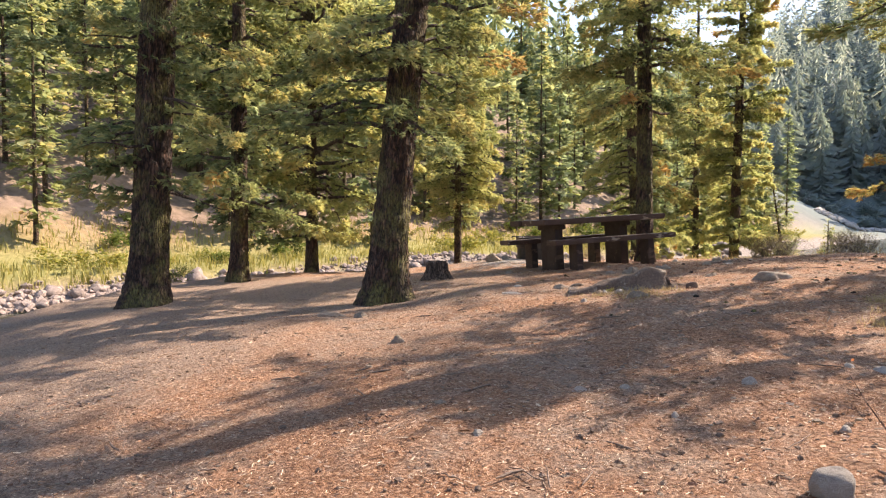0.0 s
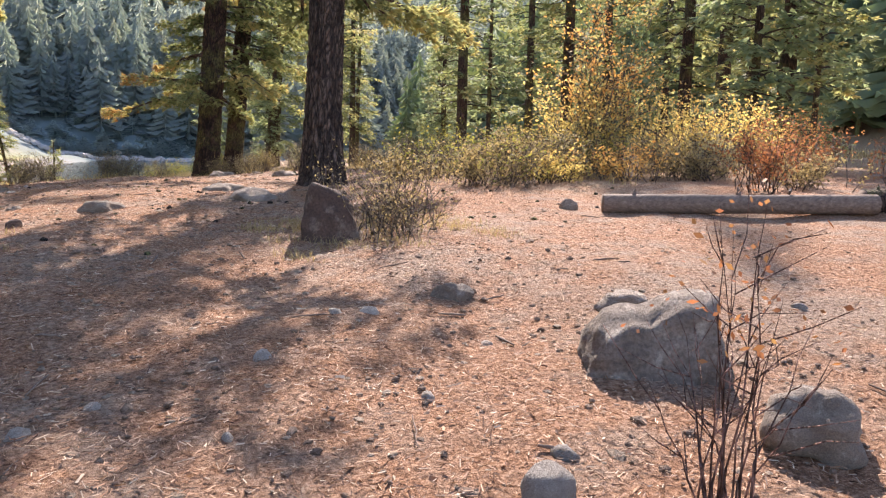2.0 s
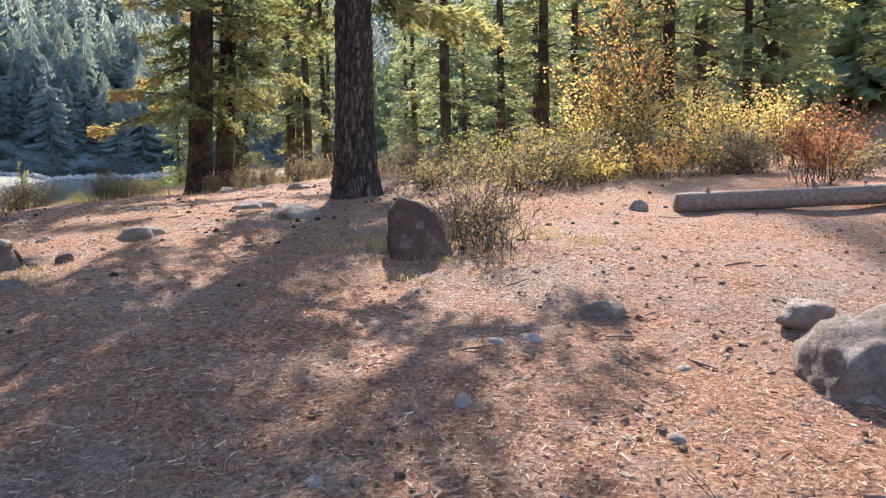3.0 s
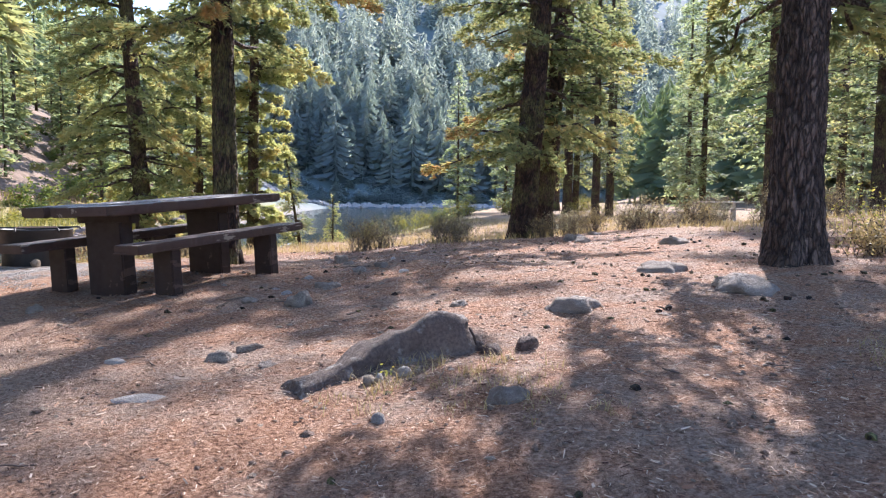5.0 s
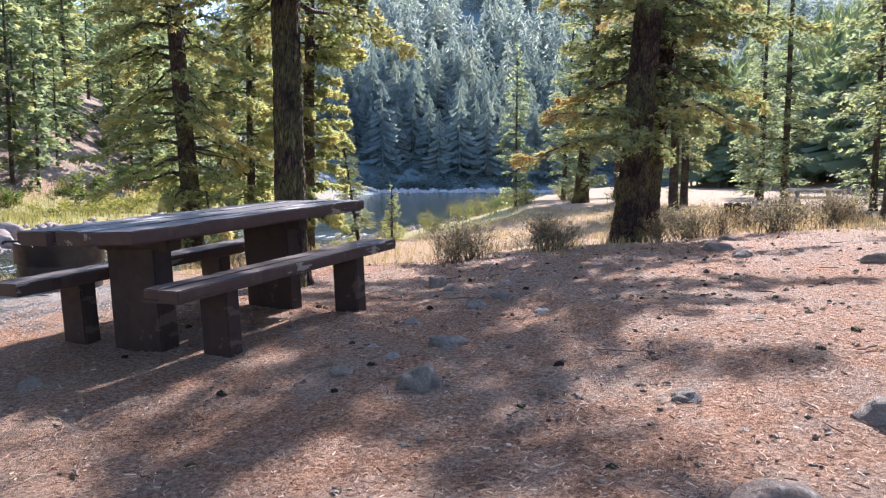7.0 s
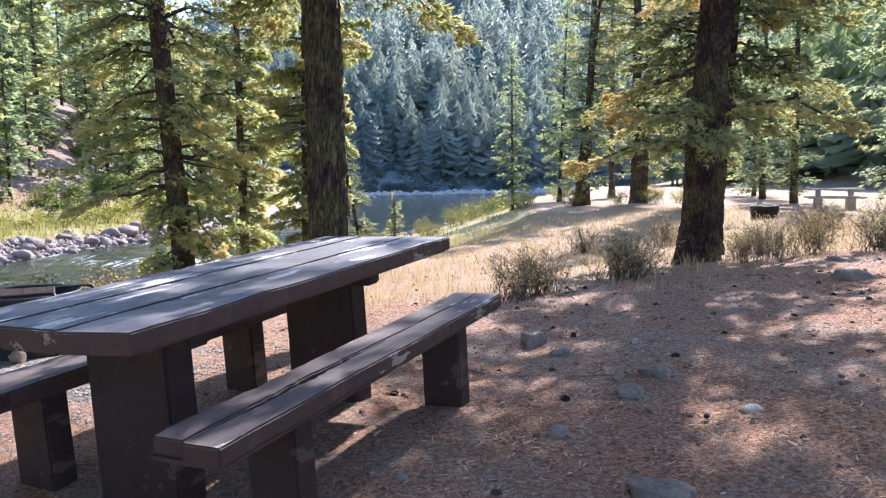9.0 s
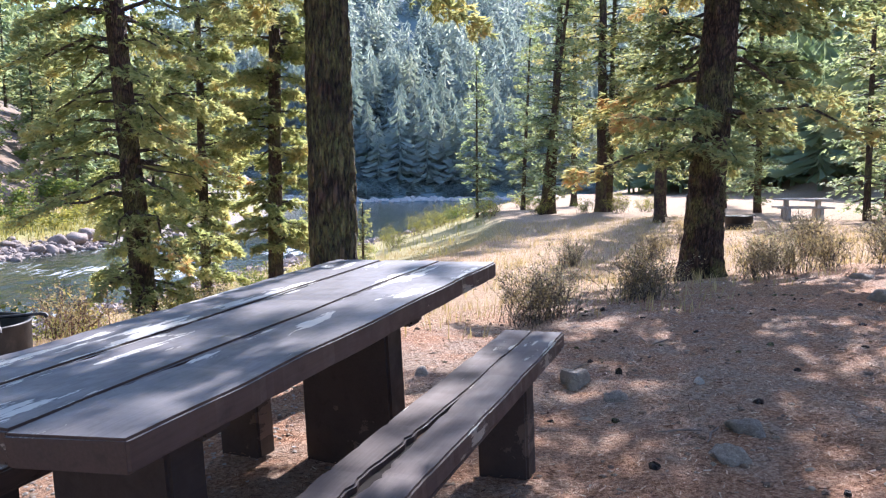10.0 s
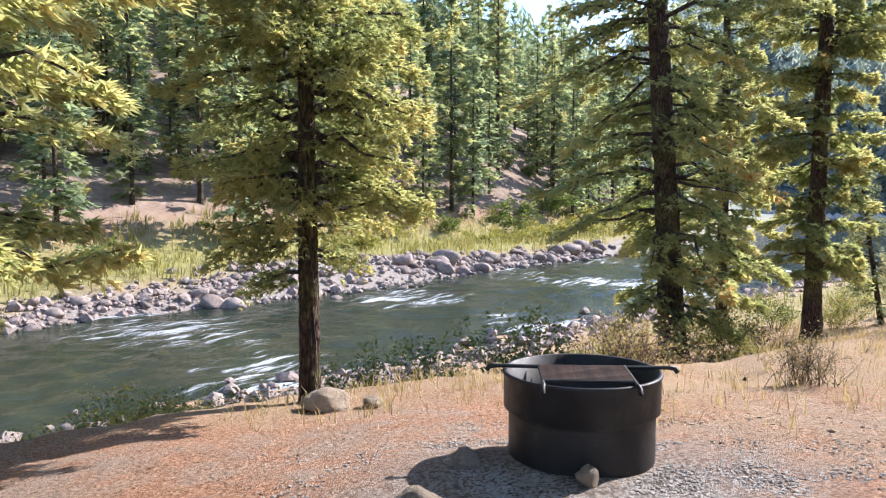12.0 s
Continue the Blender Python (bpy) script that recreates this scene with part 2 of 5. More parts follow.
def ground_material():
    m, t, b = material("forest_ground")
    zone = attribute(t, "zone").outputs["Color"]
    zone2 = attribute(t, "zone_b").outputs["Color"]
    sep, sep2 = t.nodes.new("ShaderNodeSeparateColor"), t.nodes.new("ShaderNodeSeparateColor")
    t.links.new(zone, sep.inputs[0])
    t.links.new(zone2, sep2.inputs[0])
    v = coords(t)
    big, mid, fine = noise_tex(t, v, 0.55, 4), noise_tex(t, v, 4.0, 6), noise_tex(t, v, 42, 8, 0.82)
    duff = ramp(t, fine, [(0.37, (0.085, 0.04, 0.022)), (0.5, (0.34, 0.175, 0.098)), (0.62, (0.6, 0.37, 0.235))])
    dirt = ramp(t, fine, [(0.36, (0.12, 0.08, 0.056)), (0.5, (0.32, 0.225, 0.162)), (0.64, (0.5, 0.375, 0.285))])
    patch = ramp(t, mixed(t, 0.5, big, mid), [(0.44, (0, 0, 0)), (0.58, (1, 1, 1))])
    col = mixed(t, mixed(t, 1.0, patch, sep2.outputs[0], "SCREEN"), duff, dirt)
    cells = voronoi(t, v, 58)
    pebble = ramp(t, cells.outputs["Color"], [(0.3, (0.11, 0.098, 0.085)), (0.5, (0.27, 0.24, 0.21)), (0.7, (0.45, 0.41, 0.37))])
    pebble = mixed(t, ramp(t, fine, [(0.42, (0, 0, 0)), (0.62, (0.5,) * 3)]), pebble, dirt)
    pebble = mixed(t, 0.25, pebble, ramp(t, cells.outputs["Distance"], [(0.3, (1, 1, 1)), (0.65, (0.35, 0.32, 0.3))]), "MULTIPLY")
    col = mixed(t, sep.outputs[0], col, pebble)
    straw = ramp(t, fine, [(0.34, (0.2, 0.13, 0.07)), (0.52, (0.4, 0.275, 0.155)), (0.7, (0.52, 0.39, 0.24))])
    col = mixed(t, mixed(t, 1.0, sep.outputs[1], ramp(t, mid, [(0.3, (0.4,) * 3), (0.6, (1, 1, 1))]), "MULTIPLY"), col, straw)
    hill = ramp(t, mixed(t, 0.5, noise_tex(t, v, 0.16, 5), noise_tex(t, v, 1.5, 6)), [(0.38, (0.13, 0.1, 0.07)), (0.52, (0.27, 0.195, 0.145)), (0.65, (0.38, 0.285, 0.225))])
    col = mixed(t, sep.outputs[2], col, hill)
    turf = ramp(t, mixed(t, 0.5, mid, fine), [(0.35, (0.16, 0.16, 0.05)), (0.55, (0.31, 0.28, 0.1)), (0.72, (0.42, 0.36, 0.2))])
    col = mixed(t, sep2.outputs[1], col, turf)
    # Blue-grey for the distant ground: aerial haze put into its colour.
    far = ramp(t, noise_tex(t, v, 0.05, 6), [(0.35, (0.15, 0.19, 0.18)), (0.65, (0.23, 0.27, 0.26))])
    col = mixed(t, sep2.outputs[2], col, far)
    t.links.new(col, b.inputs["Base Color"])
    b.inputs["Roughness"].default_value = 0.95
    b.inputs["Specular IOR Level"].default_value = 0.2
    h = mixed(t, 0.45, mid, fine)
    bump(t, b, h, 1.0, 0.05)
    return m


GROUND = ground_material()


def water_material():
    m, t, b = material("river_water")
    v = coords(t, (1, 1, 1), "UV")
    flow = coords(t, (1.0, 0.16, 1), "UV")
    deep = ramp(t, noise_tex(t, v, 0.12, 3), [(0.35, (0.016, 0.024, 0.018)), (0.65, (0.036, 0.042, 0.027))])
    zone = attribute(t, "rapid").outputs["Fac"]
    streak, clump = noise_tex(t, flow, 2.6, 9, 0.74), noise_tex(t, coords(t, (1, 0.45, 1), "UV"), 0.22, 4)
    k = t.nodes.new("ShaderNodeMath")
    k.operation = "MULTIPLY_ADD"
    t.links.new(zone, k.inputs[0])
    k.inputs[1].default_value = 0.17
    t.links.new(mixed(t, 0.42, streak, clump), k.inputs[2])
    foam = ramp(t, k.outputs[0], [(0.665, (0, 0, 0)), (0.745, (1, 1, 1))])
    t.links.new(mixed(t, foam, deep, (0.66, 0.68, 0.68)), b.inputs["Base Color"])
    t.links.new(ramp(t, foam, [(0, (0.07,) * 3), (1, (0.6,) * 3)]), b.inputs["Roughness"])
    b.inputs["IOR"].default_value = 1.33
    h = mixed(t, 0.5, noise_tex(t, coords(t, (1, 0.6, 1), "UV"), 1.6, 5), noise_tex(t, coords(t, (1, 0.5, 1), "UV"), 6, 4))
    bump(t, b, h, 0.55, 0.14)
    return m


WATER = water_material()


# ---- mesh helpers ----
def mesh_np(name, V, F, mat, tint=None, smooth=False):
    """A mesh from an array of corners and an array of triangles or quads."""
    V, F = np.asarray(V, np.float32), np.asarray(F, np.int32)
    me = bpy.data.meshes.new(name)
    n = F.shape[1]
    me.vertices.add(len(V))
    me.vertices.foreach_set("co", V.ravel())
    me.loops.add(F.size)
    me.loops.foreach_set("vertex_index", F.ravel())
    me.polygons.add(len(F))
    me.polygons.foreach_set("loop_start", np.arange(0, F.size, n, dtype=np.int32))
    me.polygons.foreach_set("use_smooth", np.full(len(F), smooth))
    me.update(calc_edges=True)
    if tint is not None:
        a = me.attributes.new("tint", "FLOAT", "POINT")
        a.data.foreach_set("value", np.asarray(tint, np.float32))
    me.materials.append(mat)
    return me


class Shape:
    """Collects corners, faces and tints of one mesh."""

    def __init__(self):
        self.V, self.F, self.T, self.n = [], [], [], 0

    def add(self, V, F, tint=0.5):
        self.V.append(V)
        self.F.append(np.asarray(F) + self.n)
        self.T.append(np.broadcast_to(np.asarray(tint, float), (len(V),)))
        self.n += len(V)

    def tube(self, path, radii, sides=6, tint=0.5, cap=True):
        path = np.asarray(path, float)
        d = np.gradient(path, axis=0)
        d /= np.linalg.norm(d, axis=1, keepdims=True) + 1e-9
        ref = np.where(np.abs(d[:, 2:3]) > 0.9, [[1.0, 0, 0]], [[0, 0, 1.0]])
        a = np.cross(d, ref)
        a /= np.linalg.norm(a, axis=1, keepdims=True)
        c = np.cross(d, a)
        ang = np.linspace(0, 2 * np.pi, sides, endpoint=False)
        r = np.asarray(radii, float)[:, None, None]
        V = path[:, None] + r * (np.cos(ang)[None, :, None] * a[:, None] + np.sin(ang)[None, :, None] * c[:, None])
        k, j = np.meshgrid(np.arange(len(path) - 1), np.arange(sides), indexing="ij")
        q = np.stack([k * sides + j, k * sides + (j + 1) % sides, (k + 1) * sides + (j + 1) % sides, (k + 1) * sides + j], -1).reshape(-1, 4)
        self.add(V.reshape(-1, 3), q, tint)

    def mesh(self, name, mat, smooth=False):
        if not self.V:
            return mesh_np(name, np.zeros((3, 3)), [[0, 1, 2]], mat)
        return mesh_np(name, np.concatenate(self.V), np.concatenate(self.F), mat, np.concatenate(self.T), smooth)


def part(name, bm, mat, parent, label=""):
    """Links a bmesh or a mesh as one object under a thing."""
    if isinstance(bm, bmesh.types.BMesh):
        me = bpy.data.meshes.new(name)
        bm.to_mesh(me)
        bm.free()
        me.materials.append(mat)
    else:
        me = bm
    ob = new(name, me)
    ob.parent = parent
    if label:
        tagged(ob, label)
    return ob


def box(x0, x1, y0, y1, z0, z1, bevel=0.006, rough=0.0, cuts=0, seed=0):
    """A bevelled board with slightly uneven edges."""
    bm = bmesh.new()
    bmesh.ops.create_cube(bm, size=1)
    for v in bm.verts:
        v.co = Vector((x0 + (v.co.x + 0.5) * (x1 - x0), y0 + (v.co.y + 0.5) * (y1 - y0), z0 + (v.co.z + 0.5) * (z1 - z0)))
    if cuts:
        long = max(range(3), key=lambda k: (x1 - x0, y1 - y0, z1 - z0)[k])
        es = [e for e in bm.edges if abs((e.verts[0].co - e.verts[1].co).normalized()[long]) > 0.9]
        bmesh.ops.subdivide_edges(bm, edges=es, cuts=cuts, use_grid_fill=True)
    bmesh.ops.bevel(bm, geom=[e for e in bm.edges if len(e.link_faces) == 2 and e.calc_face_angle(0) > 0.5], offset=bevel, segments=2, affect="EDGES")
    if rough:
        for v in bm.verts:
            v.co += rough * noise.noise_vector(v.co * 3.1 + Vector((seed, 0, 0)))
    return bm


# ---- lie of the land ----
WATER_Z = -2.8
BRINK = ((-60, -7), (3, -8), (9, -9.8), (11, -9.8), (12.3, -8.9), (13.0, -8.35), (13.7, -7.8), (14.4, -7.4), (15.6, -7.1), (16.6, -5.7), (18.1, -3.2), (19.5, -2.0), (22.5, 0.3), (26, 3.0), (30, 5.2), (40, 8.6), (54, 12), (75, 20.5), (128, 44), (150, 90), (170, 310))
SHORE = ((-60, -13), (10, -14), (17, -14), (22, -12.6), (26, -10.6), (33, -8), (54, 2.4), (75, 13), (100, 26), (128, 37), (142, 75), (160, 300))
OPPOSITE = ((-60, -30), (15, -26), (28, -24), (34, -21.4), (40, -19.4), (50, -16.5), (64, -12), (76, -7.4), (100, -3), (150, 4), (185, 12))


def along(table, y):
    a = np.array(table, float)
    return np.interp(y, a[:, 0], a[:, 1])


def smooth01(v):
    v = np.clip(v, 0, 1)
    return v * v * (3 - 2 * v)


def bar(y):
    """Width of the stony strip along the far shore."""
    return 0.7 + 2.6 * np.exp(-((np.asarray(y, float) - 41) / 6.5) ** 2) + 1.2 * smooth01((np.asarray(y, float) - 60) / 20)


def height(x, y):
    """Height of the ground at places x, y."""
    x, y = np.asarray(x, float), np.asarray(y, float)
    cx, cy = np.clip(x, -12, 14), np.clip(y, -3, 17)
    plain = -0.634 + 0.054 * cx + 0.1308 * cy + 0.00037 * cx * cy - 0.00635 * cy * cy
    far = smooth01((y - 14) / 11)
    plain = plain * (1 - far) + (-0.5 + 0.025 * cx - 0.012 * np.clip(y - 28, 0, 30)) * far
    plain = plain + 0.03 * np.sin(1.3 * x + 0.7 * y) * np.sin(0.9 * y - 0.5 * x) + 0.02 * np.sin(2.9 * x - 1.1 * y + 1) * np.sin(2.3 * y + 0.4)
    plain = plain + 0.15 * np.exp(-((x + 4.0) ** 2 + (y - 13.0) ** 2) / 3.0) - 0.1 * np.exp(-((x + 3.5) ** 2 + (y - 6.6) ** 2) / 3)
    # rise of the wooded slope on the near side, well away from the camp
    plain = plain + 0.35 * np.clip(x - 45 - 0.15 * y, 0, 300)
    b, s, o = along(BRINK, y), along(SHORE, y), along(OPPOSITE, y)
    k = np.clip((b - x) / np.maximum(b - s, 0.5), 0, 2)
    drop = np.where(k < 1, k ** 0.75, 1 + 0.25 * (k - 1))
    near = plain * (1 - smooth01(drop) * 0.0) + (WATER_Z - plain) * np.clip(drop, 0, 1) - 0.6 * np.clip(k - 1, 0, 1)
    e = o - x
    bank = WATER_Z - 0.7 + 1.7 * smooth01((e + 3) / 7) + 0.03 * np.clip(e, 0, 9)
    hill = np.clip(e - 8, 0, 500)
    bank = bank + 0.5 * np.minimum(hill, 46) + 0.04 * np.clip(hill - 42, 0, 200) + 0.6 * np.sin(0.21 * x + 0.17 * y) * smooth01(hill / 8) + 1.2 * np.sin(0.07 * y + 1) * smooth01(hill / 20)
    mid = (s + o) / 2
    z = np.where(x > mid, near, bank)
    e2 = y - 186 - 0.04 * x
    end = WATER_Z - 0.6 + 1.6 * smooth01((e2 + 3) / 8) + 0.55 * np.minimum(np.clip(e2 - 6, 0, 260), 60 + 200 * smooth01((x + 50) / 70))
    return np.where(e2 > -3, np.maximum(end, np.where(x > mid, end, bank)), z)


def h1(x, y):
    return float(height(x, y))


def graded(lo, a, b, hi, step):
    out = list(np.arange(a, b, step))
    d, v = step, b
    while v < hi:
        out.append(v)
        d *= 1.13
        v += min(d, 14)
    out.append(hi)
    d, v, left = step, a, []
    while v > lo:
        d *= 1.13
        v -= min(d, 14)
        left.append(v)
    return np.array(left[::-1] + out)


def build_ground():
    xs, ys = graded(-330, -10, 9, 330, 0.14), graded(-70, -3, 24, 460, 0.14)
    X, Y = np.meshgrid(xs, ys)
    Z = height(X, Y)
    near = (np.abs(X) < 12) & (Y > -4) & (Y < 25)
    Z = Z + np.where(near, 0.012 * np.sin(7.1 * X + 2 * np.sin(3 * Y)) * np.sin(6.3 * Y + 1.7 * np.sin(4 * X)), 0)
    V = np.stack([X, Y, Z], -1).reshape(-1, 3)
    nx, ny = len(xs), len(ys)
    j, k = np.meshgrid(np.arange(ny - 1), np.arange(nx - 1), indexing="ij")
    F = np.stack([j * nx + k, j * nx + k + 1, (j + 1) * nx + k + 1, (j + 1) * nx + k], -1).reshape(-1, 4)
    me = mesh_np("ground", V, F, GROUND, smooth=True)
    x, y = V[:, 0], V[:, 1]
    b, s, o = along(BRINK, y), along(SHORE, y), along(OPPOSITE, y)
    pit = np.hypot(x + 3.75, (y - 12.5) * 0.9)
    wob = 0.5 * np.sin(2.1 * x + y) + 0.4 * np.sin(1.7 * y - x)
    gravel = 0.9 * smooth01((1.35 + 0.3 * wob - pit) / 0.9)
    shoreline = np.clip(1 - np.abs(x - s - 1.0) / 1.6, 0, 1) * (y < 60)
    gravel = np.maximum(gravel, shoreline)
    bank = (x > (s + o) / 2)
    stony = np.where(bank, 0, smooth01((1.2 + bar(y) - np.abs(o - x - 0.5 * bar(y))) / 1.2))
    gravel = np.maximum(gravel, stony * (y < 200))
    slope = smooth01((b + 2.2 - x + 0.6 * wob) / 2.0) * smooth01((y - 12) / 3) * bank
    slope = np.maximum(slope, 0.9 * smooth01((y - 13.5 - 0.25 * np.clip(x - 1, 0, 30) + wob) / 3) * smooth01((38 - y) / 8) * bank * (x < 26))
    slope = np.maximum(slope, 0.75 * smooth01((x - 4.5 - 0.2 * wob) / 2) * smooth01((y - 5.8) / 1.5) * bank)
    hill = np.where(bank, 0, smooth01((o - x - 9) / 5))
    hill = np.maximum(hill, smooth01((y - 190) / 10))
    dirt = smooth01((-1.2 - x + wob) / 2.5) * smooth01((11 - y) / 3) * bank + 0.8 * smooth01((y - 28) / 5) * bank
    turf = np.where(bank, 0, smooth01((o - x - 0.6 - bar(y)) / 1.5) * smooth01((11.5 - (o - x)) / 3)) + np.where(bank & (y > 30), 0.7 * smooth01((b - x + 1) / 2) * smooth01((x - s - 2) / 2), 0)
    # Share of painted haze in the ground colour, rising up the valley.
    haze_share = smooth01((y - 120) / 70)
    for name, cols in (("zone", (gravel, slope, hill)), ("zone_b", (np.clip(dirt, 0, 1), np.clip(turf, 0, 1), haze_share))):
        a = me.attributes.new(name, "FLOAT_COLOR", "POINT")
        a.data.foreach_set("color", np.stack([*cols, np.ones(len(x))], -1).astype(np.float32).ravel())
    ob = new("ground", me)
    tagged(ob, "brown needle-strewn forest ground sloping down to a river", "ground", kind="structure")


build_ground()


def build_water():
    ys = np.concatenate([np.arange(-60, 5, 2.0), np.arange(5, 70, 0.35), np.arange(70, 192, 2.0)])
    u = np.linspace(0, 1, 90)
    Y, U = np.meshgrid(ys, u, indexing="ij")
    s, o = along(SHORE, Y) + 2.5, along(OPPOSITE, Y) - 2.5
    X = o + (s - o) * U
    rapid = smooth01((Y - 8) / 10) * smooth01((75 - Y) / 20)
    Z = WATER_Z + rapid * (0.05 * np.sin(1.9 * X + 1.1 * Y + 2 * np.sin(0.7 * X)) * np.sin(1.3 * Y - 0.8 * X + 1.5 * np.sin(0.9 * Y)) + 0.03 * np.sin(4.3 * X - 2.1 * Y) * np.sin(3.7 * Y + X))
    V = np.stack([X, Y, Z], -1).reshape(-1, 3)
    ny, nx = X.shape
    j, k = np.meshgrid(np.arange(ny - 1), np.arange(nx - 1), indexing="ij")
    F = np.stack([j * nx + k, j * nx + k + 1, (j + 1) * nx + k + 1, (j + 1) * nx + k], -1).reshape(-1, 4)
    me = mesh_np("river", V, F, WATER, smooth=True)
    a = me.attributes.new("rapid", "FLOAT", "POINT")
    a.data.foreach_set("value", (rapid * (0.55 + 0.45 * np.sin(0.5 * Y + 0.3 * X))).astype(np.float32).ravel())
    uv = me.uv_layers.new(name="flow")
    flat = np.stack([(X - o), Y], -1).reshape(-1, 2)[F.ravel()]
    uv.data.foreach_set("uv", flat.astype(np.float32).ravel())
    tagged(new("river", me), "dark green river with white rapids between stony banks", "river", kind="structure")


build_water()


# ---- trees ----
def tuft_template():
    """A short tuft of needles opening round +x, one unit across."""
    V, F = [], []
    for k in range(7):
        a, open_ = 2.4 * k, (0.35, 0.9, 0.6)[k % 3]
        d = np.array((math.cos(open_), math.sin(open_) * math.cos(a), 0.7 * math.sin(open_) * math.sin(a)))
        w = np.cross(d, (0.3, math.sin(a), -math.cos(a)))
        w *= 0.125 / np.linalg.norm(w)
        n = len(V)
        base = np.array((0.12 * (k % 3), 0, 0))
        V += [base - w, base + w, base + d * (0.85 + 0.1 * (k % 2))]
        F.append((n, n + 1, n + 2))
    return np.array(V), np.array(F)


def frond_template(pairs):
    """A flat spray of needles along +x, one unit long."""
    V, F = [], []
    for k in range(pairs):
        x = k / pairs
        w = 0.3 * (1 - 0.55 * x)
        for side in (1, -1):
            n = len(V)
            V += [(x, 0, 0.02 * side), (x + 0.62 / pairs, 0, 0), (x + 0.34, side * w, -0.05)]
            F.append((n, n + 1, n + 2) if side > 0 else (n, n + 2, n + 1))
    n = len(V)
    V += [(0.72, 0.05, 0), (0.72, -0.05, 0), (1.12, 0, -0.04)]
    F.append((n, n + 1, n + 2))
    return np.array(V), np.array(F)


FRONDS = {k: frond_template(k) for k in (1, 2, 3)}
FRONDS[5] = tuft_template()


def place_fronds(shape, rng, at, az, pitch, size, tint, pairs):
    TV, TF = FRONDS[pairs]
    n = len(at)
    roll = rng.uniform(-0.7, 0.7, n)
    f = np.stack([np.cos(az) * np.cos(pitch), np.sin(az) * np.cos(pitch), np.sin(pitch)], -1)
    side = np.stack([-np.sin(az), np.cos(az), np.zeros(n)], -1)
    up = np.cross(f, side)
    s2 = side * np.cos(roll)[:, None] + up * np.sin(roll)[:, None]
    u2 = np.cross(f, s2)
    V = at[:, None] + size[:, None, None] * (TV[None, :, 0:1] * f[:, None] + TV[None, :, 1:2] * s2[:, None] + TV[None, :, 2:3] * u2[:, None])
    F = TF[None] + (np.arange(n) * len(TV))[:, None, None]
    shape.add(V.reshape(-1, 3), F.reshape(-1, 3), np.repeat(tint, len(TV)))


def bark_trunk(shape, rng, H, r, lean, sweep, flare, seed, top, sides=72):
    """A trunk whose lower part carries furrowed bark plates."""
    zs = np.concatenate([np.arange(-0.25, top, 0.045), np.linspace(top + 0.1, H, 12)])
    ang = np.linspace(0, 2 * np.pi, sides, endpoint=False)
    cx = lean[0] * zs + sweep * np.sin(zs * 0.5) * 0.06
    cy = lean[1] * zs + sweep * np.cos(zs * 0.4) * 0.06
    rad = r * (1 - np.clip(zs / H, 0, 1)) ** 0.8 + 0.012
    rad = rad[:, None] * (1 + (flare - 1) * np.exp(-np.clip(zs, -0.2, 9) / 0.28)[:, None] * (0.75 + 0.45 * np.sin(3 * ang + seed) + 0.2 * np.sin(5 * ang + 2 * seed))[None])
    rad = rad * (1 + 0.03 * np.sin(2 * ang + zs[:, None] * 1.3 + seed) + 0.02 * np.sin(5 * ang - zs[:, None] * 2.1))
    wide, tall = 0.06, 0.2
    n = int(2 * np.pi * r * (top + 0.6) / (wide * tall))
    sa, sz, sv = rng.uniform(0, 2 * np.pi, n), rng.uniform(-0.4, top + 0.3, n), rng.random(n)
    sa, sz, sv = np.concatenate([sa - 2 * np.pi, sa, sa + 2 * np.pi]), np.tile(sz, 3), np.tile(sv, 3)
    tint = np.full(rad.shape, 0.5)
    for k, z in enumerate(zs):
        if z > top:
            break
        near = np.abs(sz - z) < 0.7
        u = ang + 0.12 * math.sin(6 * z + seed) + 0.06 * np.sin(17 * z + 3 * ang)
        d = np.hypot((u[:, None] - sa[near][None]) * r / wide, ((z - sz[near]) / tall)[None])
        two = np.argpartition(d, 1, axis=1)[:, :2]
        dd = np.sort(np.take_along_axis(d, two, 1), axis=1)
        first = np.argmin(d, axis=1)
        groove = 1 - smooth01((dd[:, 1] - dd[:, 0]) / 0.4)
        v = sv[near][first]
        rad[k] += 0.1 * r * (0.35 * v - 0.95 * groove) + 0.004 * rng.standard_normal(sides)
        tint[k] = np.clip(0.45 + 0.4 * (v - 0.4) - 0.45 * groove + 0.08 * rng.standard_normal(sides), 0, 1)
    V = np.stack([cx[:, None] + rad * np.cos(ang), cy[:, None] + rad * np.sin(ang), np.repeat(zs[:, None], sides, 1)], -1)
    k, j = np.meshgrid(np.arange(len(zs) - 1), np.arange(sides), indexing="ij")
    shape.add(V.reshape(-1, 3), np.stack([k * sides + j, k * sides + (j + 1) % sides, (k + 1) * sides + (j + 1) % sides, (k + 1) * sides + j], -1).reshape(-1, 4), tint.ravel())


